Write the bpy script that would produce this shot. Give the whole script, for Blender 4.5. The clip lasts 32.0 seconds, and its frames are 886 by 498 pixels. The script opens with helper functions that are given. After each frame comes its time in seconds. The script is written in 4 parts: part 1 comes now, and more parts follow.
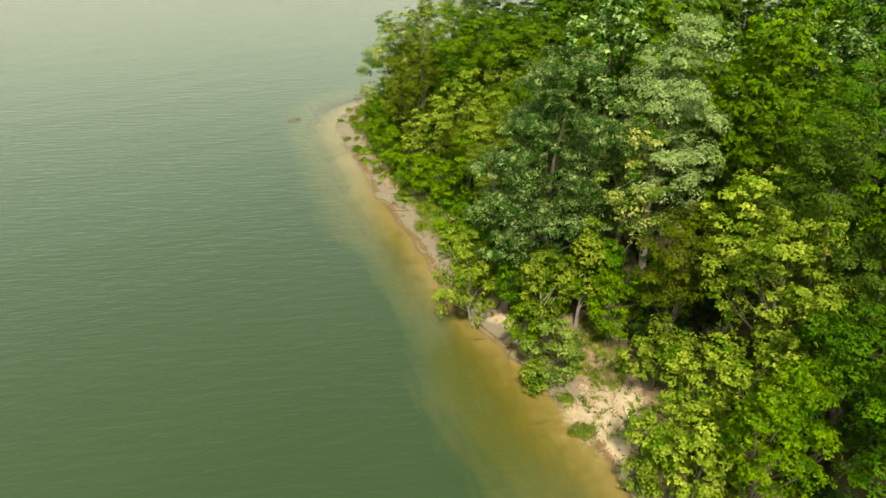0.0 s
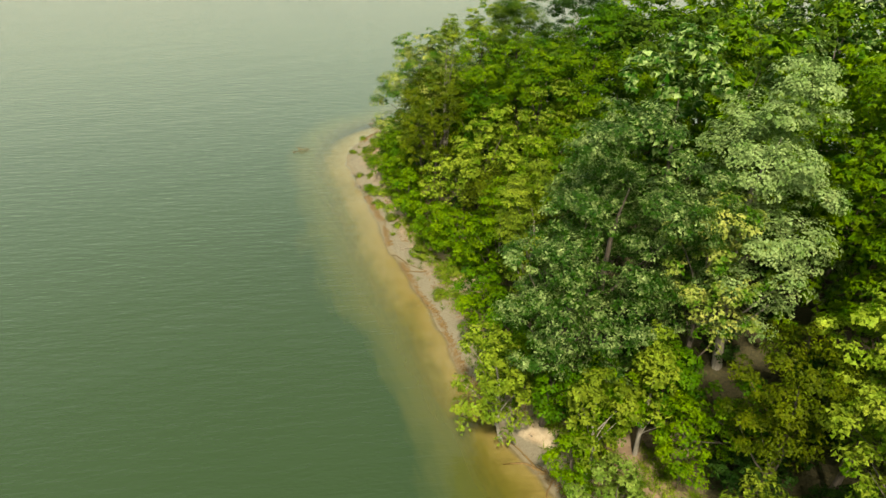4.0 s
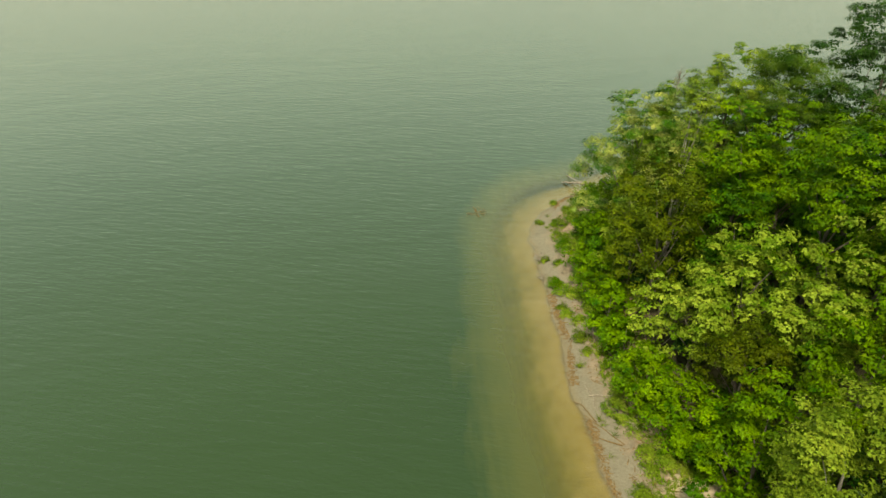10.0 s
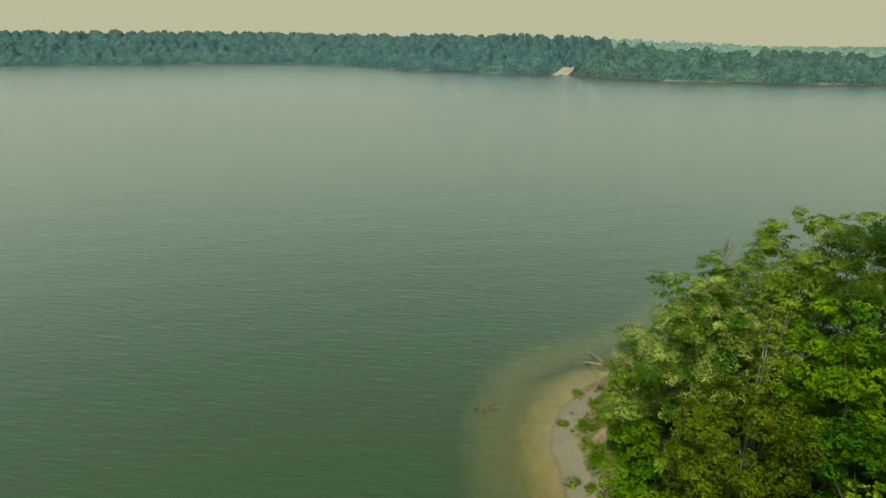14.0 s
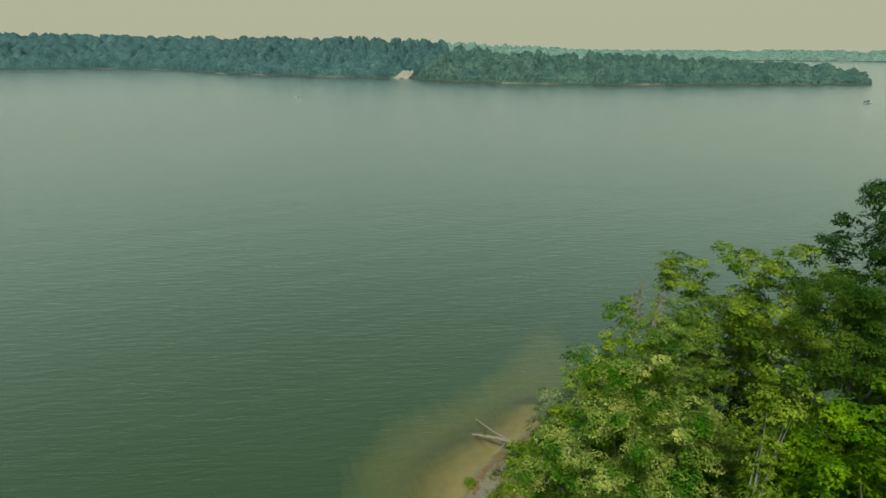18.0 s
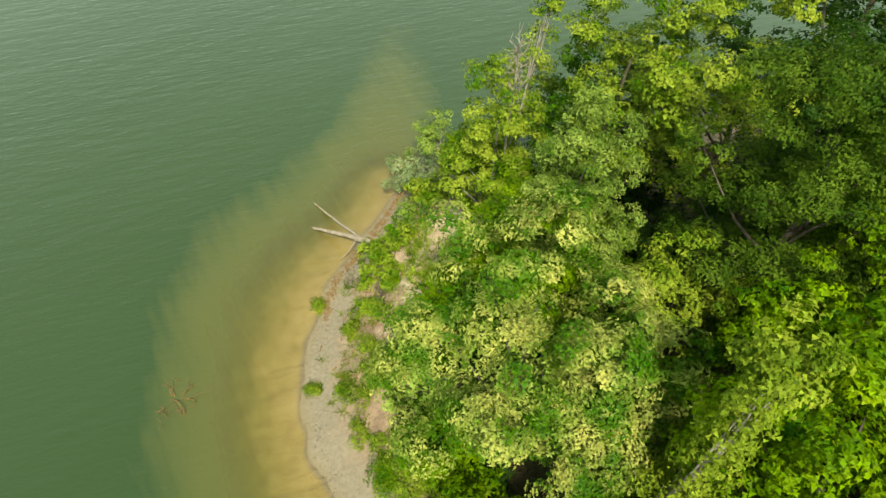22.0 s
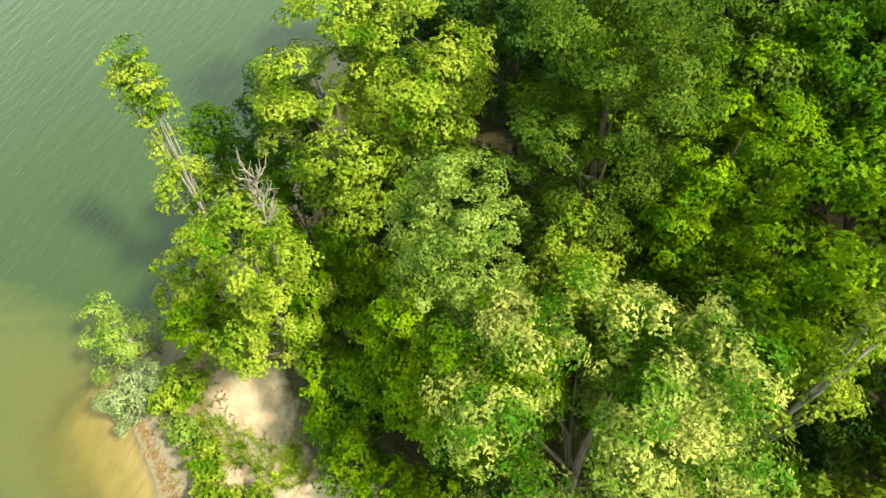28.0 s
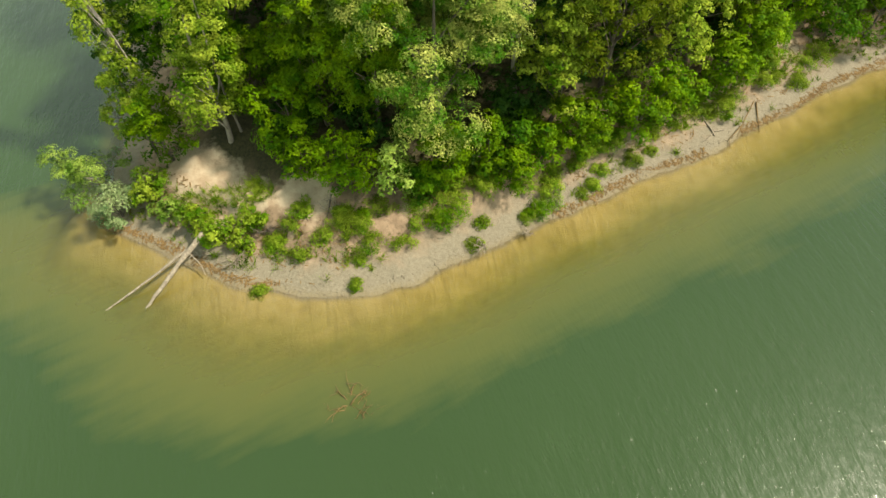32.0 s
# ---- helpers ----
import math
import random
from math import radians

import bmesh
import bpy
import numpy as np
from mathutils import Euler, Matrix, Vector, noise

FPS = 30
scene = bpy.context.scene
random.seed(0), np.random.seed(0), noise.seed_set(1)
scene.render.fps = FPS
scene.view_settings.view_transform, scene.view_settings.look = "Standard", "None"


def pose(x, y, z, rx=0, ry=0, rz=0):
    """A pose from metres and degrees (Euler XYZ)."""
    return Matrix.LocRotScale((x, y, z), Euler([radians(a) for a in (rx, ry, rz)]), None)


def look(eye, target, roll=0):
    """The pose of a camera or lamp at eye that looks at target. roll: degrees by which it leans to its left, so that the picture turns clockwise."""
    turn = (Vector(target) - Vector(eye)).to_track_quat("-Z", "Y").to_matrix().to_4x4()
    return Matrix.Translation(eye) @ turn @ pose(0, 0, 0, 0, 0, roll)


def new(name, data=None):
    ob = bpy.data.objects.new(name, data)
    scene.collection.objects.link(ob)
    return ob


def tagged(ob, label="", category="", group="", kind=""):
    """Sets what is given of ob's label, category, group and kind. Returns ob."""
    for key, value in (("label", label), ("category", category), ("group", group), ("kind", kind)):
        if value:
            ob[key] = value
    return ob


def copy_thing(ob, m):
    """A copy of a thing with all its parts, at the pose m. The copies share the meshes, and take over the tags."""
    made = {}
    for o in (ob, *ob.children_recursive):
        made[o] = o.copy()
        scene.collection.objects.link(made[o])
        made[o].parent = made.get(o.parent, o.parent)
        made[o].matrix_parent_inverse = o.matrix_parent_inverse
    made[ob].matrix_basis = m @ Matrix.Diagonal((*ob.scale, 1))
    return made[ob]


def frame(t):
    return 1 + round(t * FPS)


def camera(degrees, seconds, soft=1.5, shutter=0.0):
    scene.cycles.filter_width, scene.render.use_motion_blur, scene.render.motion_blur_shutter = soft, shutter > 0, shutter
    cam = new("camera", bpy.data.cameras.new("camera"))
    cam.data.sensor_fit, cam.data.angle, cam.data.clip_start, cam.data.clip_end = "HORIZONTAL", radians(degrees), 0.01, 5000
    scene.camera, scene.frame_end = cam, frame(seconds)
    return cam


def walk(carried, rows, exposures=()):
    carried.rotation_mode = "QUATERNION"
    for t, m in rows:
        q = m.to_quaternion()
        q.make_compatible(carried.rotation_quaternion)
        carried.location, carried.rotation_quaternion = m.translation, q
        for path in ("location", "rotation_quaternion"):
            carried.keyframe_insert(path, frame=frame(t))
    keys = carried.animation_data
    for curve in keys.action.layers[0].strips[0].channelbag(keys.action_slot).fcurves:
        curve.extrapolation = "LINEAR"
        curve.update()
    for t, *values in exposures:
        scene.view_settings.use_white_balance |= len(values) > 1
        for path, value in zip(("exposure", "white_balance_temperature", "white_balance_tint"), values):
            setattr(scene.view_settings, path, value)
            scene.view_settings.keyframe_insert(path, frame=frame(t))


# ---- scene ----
cam = camera(68.2, 32.0, soft=1.5)
METRES, EYE, TILT, LEAN, TURN = 100.0, 27.55, -30.0, -1.25, 0.0
ROWS = [
    (0.0, 0.0, 0.0, 0.0, 0.0, 0.0, -0.0),
    (0.5, 0.0001, 0.0119, 0.0064, 0.21, 0.05, -0.11),
    (1.0, 0.0003, 0.0237, 0.0131, 0.43, 0.07, -0.19),
    (1.5, 0.0004, 0.0354, 0.0197, 0.65, 0.09, -0.28),
    (2.0, 0.0004, 0.047, 0.0262, 0.89, 0.1, -0.39),
    (2.5, 0.0002, 0.0589, 0.0325, 1.1, 0.15, -0.51),
    (3.0, -0.0, 0.0707, 0.039, 1.32, 0.16, -0.63),
    (3.5, -0.0003, 0.0822, 0.0456, 1.75, 0.17, -0.8),
    (5.5, -0.0034, 0.1276, 0.0723, 4.08, 0.1, -1.81),
    (6.0, -0.0051, 0.1389, 0.0795, 9.42, -0.19, -4.56),
    (6.5, -0.0079, 0.1512, 0.0859, 12.89, -0.42, -6.39),
    (7.0, -0.0114, 0.1632, 0.0926, 14.54, -0.57, -7.2),
    (7.5, -0.0155, 0.1755, 0.0992, 16.06, -0.73, -7.98),
    (8.0, -0.0194, 0.1871, 0.1056, 16.87, -0.79, -8.37),
    (8.5, -0.0236, 0.1984, 0.1121, 16.91, -0.74, -8.34),
    (9.0, -0.0277, 0.2095, 0.1187, 16.96, -0.72, -8.28),
    (9.5, -0.0319, 0.2208, 0.1254, 16.97, -0.69, -8.22),
    (10.0, -0.0361, 0.2324, 0.1317, 16.97, -0.63, -8.2),
    (10.5, -0.0404, 0.2439, 0.1383, 16.99, -0.49, -8.14),
    (11.0, -0.0442, 0.2561, 0.1451, 17.08, 1.96, -8.03),
    (11.5, -0.0481, 0.2684, 0.1514, 17.15, 4.22, -7.98),
    (12.0, -0.0525, 0.2803, 0.1578, 17.15, 6.35, -7.98),
    (12.5, -0.0567, 0.2916, 0.1643, 17.2, 6.75, -8.02),
    (13.0, -0.0603, 0.3039, 0.1706, 17.33, 6.81, -8.05),
    (13.5, -0.0652, 0.3169, 0.1781, 17.29, 8.61, -7.97),
    (14.0, -0.0701, 0.3295, 0.1851, 17.28, 10.63, -7.93),
    (14.5, -0.0748, 0.3424, 0.1921, 17.3, 10.82, -7.9),
    (16.5, -0.0928, 0.3933, 0.2194, 16.04, 11.04, -7.23),
    (17.0, -0.0973, 0.4062, 0.2266, 14.88, 11.19, -6.63),
    (17.5, -0.1015, 0.4197, 0.2341, 13.66, 11.34, -6.01),
    (18.0, -0.1029, 0.4346, 0.2419, 5.28, 11.89, -1.41),
    (18.5, -0.1035, 0.448, 0.2495, -2.82, 11.51, 3.05),
    (19.0, -0.1018, 0.4612, 0.2566, -3.36, 7.82, 3.46),
    (19.5, -0.1001, 0.475, 0.2643, -4.08, 3.52, 3.87),
    (20.0, -0.0979, 0.4897, 0.2725, -4.82, -1.01, 4.39),
    (20.5, -0.0954, 0.506, 0.281, -5.6, -5.52, 4.8),
    (21.0, -0.0929, 0.5225, 0.29, -6.25, -10.02, 5.18),
    (21.5, -0.0898, 0.5393, 0.2988, -6.68, -14.43, 5.57),
    (22.0, -0.0864, 0.5563, 0.3078, -7.08, -18.84, 5.98),
    (22.5, -0.0832, 0.5738, 0.3173, -7.49, -22.9, 6.22),
    (23.0, -0.0801, 0.5917, 0.3273, -7.48, -23.8, 6.15),
    (23.5, -0.0767, 0.61, 0.3366, -7.37, -23.6, 6.08),
    (24.0, -0.0727, 0.6274, 0.345, -17.0, -24.88, 10.88),
    (24.5, -0.0679, 0.6412, 0.3517, -37.11, -29.88, 20.45),
    (26.5, -0.0782, 0.661, 0.3642, -50.5, -35.26, 25.16),
    (27.0, -0.0886, 0.6602, 0.3645, -58.57, -38.84, 27.53),
    (27.5, -0.1027, 0.6583, 0.3643, -58.91, -38.99, 27.63),
    (28.0, -0.1197, 0.6554, 0.364, -64.71, -41.75, 28.81),
    (28.5, -0.14, 0.6531, 0.3647, -78.0, -48.41, 30.49),
    (29.0, -0.1621, 0.6518, 0.3664, -83.69, -51.51, 30.79),
    (29.5, -0.187, 0.651, 0.3695, -89.54, -54.81, 30.81),
    (30.0, -0.2146, 0.6512, 0.373, -95.29, -58.04, 30.57),
    (30.5, -0.2436, 0.6532, 0.3784, -99.31, -60.32, 30.17),
    (31.0, -0.2685, 0.6558, 0.3835, -99.18, -60.42, 30.1),
    (31.5, -0.287, 0.6585, 0.3879, -99.06, -60.48, 30.03),
    (32.0, -0.2993, 0.6614, 0.3918, -98.95, -60.51, 29.98),
]
# the drone camera stops down when the sky comes into view and opens up over the dark wood
EXPOSURE = [(0, 0.44, 6850, 14), (5.5, 0.33, 6850, 13), (9, 0.22, 6850, 10), (11, -0.01, 6600, 6), (13, -0.26, 6350, 5), (16.5, -0.52, 5750, 4), (19, -0.45, 6000, 4), (20.5, 0.12, 6450, 6),
            (22, 0.53, 6500, 12), (23, 0.55, 6600, 11), (26.5, 1.07, 6600, 11), (28, 1.2, 6600, 11), (29.5, 1.07, 6550, 11), (31, 0.61, 6500, 12), (32, 0.57, 6500, 16)]
walk(cam, [(t, pose(0, 0, EYE, TILT, LEAN, TURN) @ pose(METRES * x, METRES * y, METRES * z, 90 + pitch, roll, yaw)) for t, x, y, z, yaw, pitch, roll in ROWS], EXPOSURE)

# ---- light: hazy summer sun behind a pale, warm sky ----
SUN = Vector((-0.04, -0.60, 0.80)).normalized()
world = bpy.data.worlds.new("hazy_sky")
scene.world = world
world.use_nodes = True
wn, wl = world.node_tree.nodes, world.node_tree.links
wn.clear()
sky = wn.new("ShaderNodeTexSky")
sky.sky_type, sky.sun_disc = "NISHITA", False
sky.sun_elevation = math.asin(SUN.z)
sky.sun_rotation = math.atan2(SUN.x, SUN.y)
sky.air_density, sky.dust_density, sky.ozone_density, sky.altitude = 1.0, 6.0, 1.0, 200
gain = wn.new("ShaderNodeVectorMath")
gain.operation = "SCALE"
gain.inputs["Scale"].default_value = 0.05
haze = wn.new("ShaderNodeMix")
haze.data_type = "RGBA"
haze.inputs["Factor"].default_value = 0.86
# overcast law: the haze is about three times as bright overhead as at the skyline, and greyer
ray = wn.new("ShaderNodeTexCoord")
split = wn.new("ShaderNodeSeparateXYZ")
wl.new(ray.outputs["Generated"], split.inputs[0])
dome = wn.new("ShaderNodeValToRGB")
dome.color_ramp.elements.new(0.3)
dome.color_ramp.elements.new(0.6)
for stop, (at, tone) in zip(dome.color_ramp.elements, ((0.075, (1.20, 1.11, 0.715, 1)), (0.17, (1.32, 1.45, 1.02, 1)), (0.36, (1.16, 1.50, 1.26, 1)), (1.0, (0.56, 0.68, 0.60, 1)))):
    stop.position, stop.color = at, tone
wl.new(split.outputs["Z"], dome.inputs[0])
wl.new(dome.outputs[0], haze.inputs["B"])
back = wn.new("ShaderNodeBackground")
wout = wn.new("ShaderNodeOutputWorld")
wl.new(sky.outputs[0], gain.inputs[0])
wl.new(gain.outputs[0], haze.inputs["A"])
wl.new(haze.outputs["Result"], back.inputs["Color"])
wl.new(back.outputs[0], wout.inputs[0])
back.inputs["Strength"].default_value = 0.66

sun_data = bpy.data.lights.new("sun", "SUN")
sun_data.energy, sun_data.angle, sun_data.color = 4.9, radians(6.0), (1.0, 0.92, 0.72)
sun = new("sun", sun_data)
sun.matrix_world = look(SUN * 100, (0, 0, 0))
scene.view_settings.exposure = 0.0


# ---- materials ----
def material(name):
    m = bpy.data.materials.new(name)
    m.use_nodes = True
    nt = m.node_tree
    nt.nodes.clear()
    return m, nt.nodes, nt.links, nt.nodes.new("ShaderNodeOutputMaterial")


def noise_node(n, l, scale, detail=4.0, rough=0.55, coord="Object", stretch=None):
    tc = n.new("ShaderNodeTexCoord")
    tex = n.new("ShaderNodeTexNoise")
    tex.inputs["Scale"].default_value, tex.inputs["Detail"].default_value, tex.inputs["Roughness"].default_value = scale, detail, rough
    if stretch:
        mp = n.new("ShaderNodeMapping")
        mp.vector_type = "TEXTURE"
        mp.inputs["Scale"].default_value, mp.inputs["Rotation"].default_value = [1 / k for k in stretch[0]], (0, 0, radians(stretch[1]))
        l.new(tc.outputs[coord], mp.inputs[0])
        l.new(mp.outputs[0], tex.inputs["Vector"])
    else:
        l.new(tc.outputs[coord], tex.inputs["Vector"])
    return tex.outputs["Fac"]


def ramp_node(n, l, fac, stops):
    r = n.new("ShaderNodeValToRGB")
    while len(r.color_ramp.elements) < len(stops):
        r.color_ramp.elements.new(0.5)
    for e, (p, c) in zip(r.color_ramp.elements, stops):
        e.position, e.color = p, (*c, 1) if len(c) == 3 else c
    l.new(fac, r.inputs[0])
    return r.outputs[0]


def mix_colour(n, l, fac, a, b, mode="MIX"):
    mx = n.new("ShaderNodeMix")
    mx.data_type, mx.blend_type = "RGBA", mode
    for socket, v in ((mx.inputs["Factor"], fac), (mx.inputs["A"], a), (mx.inputs["B"], b)):
        if isinstance(v, (int, float)):
            socket.default_value = v
        elif isinstance(v, tuple):
            socket.default_value = (*v, 1)
        else:
            l.new(v, socket)
    return mx.outputs["Result"]


def calc(n, l, op, a, b=0.0, clamp=False):
    m = n.new("ShaderNodeMath")
    m.operation, m.use_clamp = op, clamp
    for socket, v in ((m.inputs[0], a), (m.inputs[1], b)):
        if isinstance(v, (int, float)):
            socket.default_value = v
        else:
            l.new(v, socket)
    return m.outputs[0]


def bump_node(n, l, height, strength, distance):
    b = n.new("ShaderNodeBump")
    b.inputs["Strength"].default_value, b.inputs["Distance"].default_value = strength, distance
    l.new(height, b.inputs["Height"])
    return b.outputs[0]


def leaf_material(name, dark, light, glint=0.05, through_light=0.15, bias=0.85, grain=0.9, swing=2.2, leaflet=14.0):
    """Leaves: each leaf its own shade, whole sprays lighter or darker, some light coming through."""
    m, n, l, out = material(name)
    geo = n.new("ShaderNodeNewGeometry")
    info = n.new("ShaderNodeObjectInfo")
    big = noise_node(n, l, grain, 2.0)
    f = calc(n, l, "MULTIPLY", geo.outputs["Random Per Island"], 0.4)
    g = calc(n, l, "MULTIPLY", big, swing)
    f = calc(n, l, "ADD", f, g)
    f = calc(n, l, "SUBTRACT", f, bias, True)
    col = mix_colour(n, l, f, dark, light)
    h = n.new("ShaderNodeHueSaturation")
    h.inputs["Saturation"].default_value = 1.05
    cell = n.new("ShaderNodeTexVoronoi")
    cell.inputs["Scale"].default_value = leaflet
    place = n.new("ShaderNodeTexCoord")
    l.new(place.outputs["Object"], cell.inputs["Vector"])
    own = n.new("ShaderNodeSeparateColor")
    l.new(cell.outputs["Color"], own.inputs[0])
    v = calc(n, l, "ADD", calc(n, l, "MULTIPLY", info.outputs["Random"], 0.44), calc(n, l, "MULTIPLY", own.outputs["Red"], 0.62))
    l.new(calc(n, l, "ADD", v, 0.47), h.inputs["Value"])
    off = n.new("ShaderNodeVectorMath")
    off.operation = "MULTIPLY_ADD"
    l.new(cell.outputs["Color"], off.inputs[0])
    off.inputs[1].default_value, off.inputs[2].default_value = (0.8, 0.8, 0.5), (-0.40, -0.40, -0.25)
    tilt = n.new("ShaderNodeVectorMath")
    l.new(off.outputs[0], tilt.inputs[0])
    l.new(geo.outputs["Normal"], tilt.inputs[1])
    even = n.new("ShaderNodeVectorMath")
    even.operation = "NORMALIZE"
    l.new(tilt.outputs[0], even.inputs[0])
    hue = calc(n, l, "MULTIPLY", geo.outputs["Random Per Island"], 0.03)
    l.new(calc(n, l, "ADD", hue, 0.485), h.inputs["Hue"])
    l.new(col, h.inputs["Color"])
    p = n.new("ShaderNodeBsdfPrincipled")
    p.inputs["Roughness"].default_value = 0.5
    p.inputs["Specular IOR Level"].default_value = glint
    l.new(h.outputs[0], p.inputs["Base Color"])
    l.new(even.outputs[0], p.inputs["Normal"])
    t = n.new("ShaderNodeBsdfTranslucent")
    l.new(mix_colour(n, l, 0.55, h.outputs[0], (0.11, 0.34, 0.004)), t.inputs["Color"])
    ms = n.new("ShaderNodeMixShader")
    ms.inputs[0].default_value = through_light
    l.new(p.outputs[0], ms.inputs[1])
    l.new(t.outputs[0], ms.inputs[2])
    l.new(ms.outputs[0], out.inputs[0])
    return m


LEAF = {
    "yellow": leaf_material("leaves_yellow_green", (0.0326, 0.0988, 0.0022), (0.3022, 0.3604, 0.0480)),
    "bright": leaf_material("leaves_bright_green", (0.0178, 0.0733, 0.0019), (0.1733, 0.2723, 0.0119)),
    "green": leaf_material("leaves_mid_green", (0.0106, 0.0482, 0.0029), (0.1012, 0.2071, 0.0106)),
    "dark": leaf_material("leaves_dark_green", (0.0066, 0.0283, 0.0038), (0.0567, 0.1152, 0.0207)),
    "olive": leaf_material("leaves_olive_green", (0.0169, 0.0446, 0.0036), (0.1053, 0.1677, 0.0196)),
    "brown": leaf_material("leaves_brownish_olive", (0.0153, 0.0289, 0.0016), (0.1168, 0.1473, 0.0094)),
    "silver": leaf_material("leaves_silvery_green", (0.0220, 0.0708, 0.0049), (0.4209, 0.5246, 0.1952), 0.10, 0.16, 1.68, 2.0, 3.2),
    "ashen": leaf_material("leaves_pale_ashen_green", (0.060, 0.125, 0.022), (0.330, 0.415, 0.165), 0.08, 0.16, 0.60, 1.2, 1.7),
    "soft": leaf_material("leaves_soft_grey_green", (0.0367, 0.1029, 0.0063), (0.3043, 0.3882, 0.0839), 0.08, 0.16, 0.60, 1.2, 1.7),
    "cream": leaf_material("leaves_and_pale_seed_tufts", (0.0418, 0.1208, 0.0033), (0.3953, 0.4118, 0.1043), 0.12, 0.2, 1.95, 0.85, 4.2),
    "pale": leaf_material("leaves_pale_yellow_green", (0.0491, 0.0925, 0.0070), (0.2597, 0.3258, 0.0378)),
    "blue": leaf_material("leaves_blue_grey_willow", (0.0525, 0.1102, 0.0335), (0.3777, 0.4407, 0.1993), 0.25, 0.2),
    # distance haze is mixed into these three leaf colours, making them bluer and paler
    "far": leaf_material("leaves_distant_woods_haze_tint", (0.048, 0.100, 0.112), (0.098, 0.175, 0.170), 0.05, 0.2, 0.85, 0.13, 2.3, 1.3),
    "far_green": leaf_material("leaves_distant_headland_haze_tint", (0.046, 0.098, 0.095), (0.110, 0.180, 0.145), 0.05, 0.2, 0.85, 0.13, 2.3, 1.3),
    "hazy": leaf_material("leaves_ridge_haze_tint", (0.155, 0.245, 0.210), (0.200, 0.300, 0.250), 0.05, 0.2, 0.85, 0.10, 2.3, 0.8),
}


def bark_material(name, dark, light):
    m, n, l, out = material(name)
    f = noise_node(n, l, 7.0, 6.0, 0.65, stretch=((1.0, 1.0, 0.22), 0))
    p = n.new("ShaderNodeBsdfPrincipled")
    p.inputs["Roughness"].default_value = 0.9
    l.new(ramp_node(n, l, f, [(0.3, dark), (0.7, light)]), p.inputs["Base Color"])
    l.new(bump_node(n, l, f, 0.6, 0.05), p.inputs["Normal"])
    l.new(p.outputs[0], out.inputs[0])
    return m


BARK = bark_material("grey_brown_bark", (0.04, 0.032, 0.024), (0.15, 0.125, 0.095))
PALE_BARK = bark_material("pale_grey_bark", (0.14, 0.125, 0.10), (0.34, 0.31, 0.25))
DRIFT = bark_material("bleached_driftwood", (0.14, 0.11, 0.08), (0.36, 0.31, 0.23))
WET_WOOD = bark_material("waterlogged_wood", (0.09, 0.055, 0.02), (0.24, 0.15, 0.05))


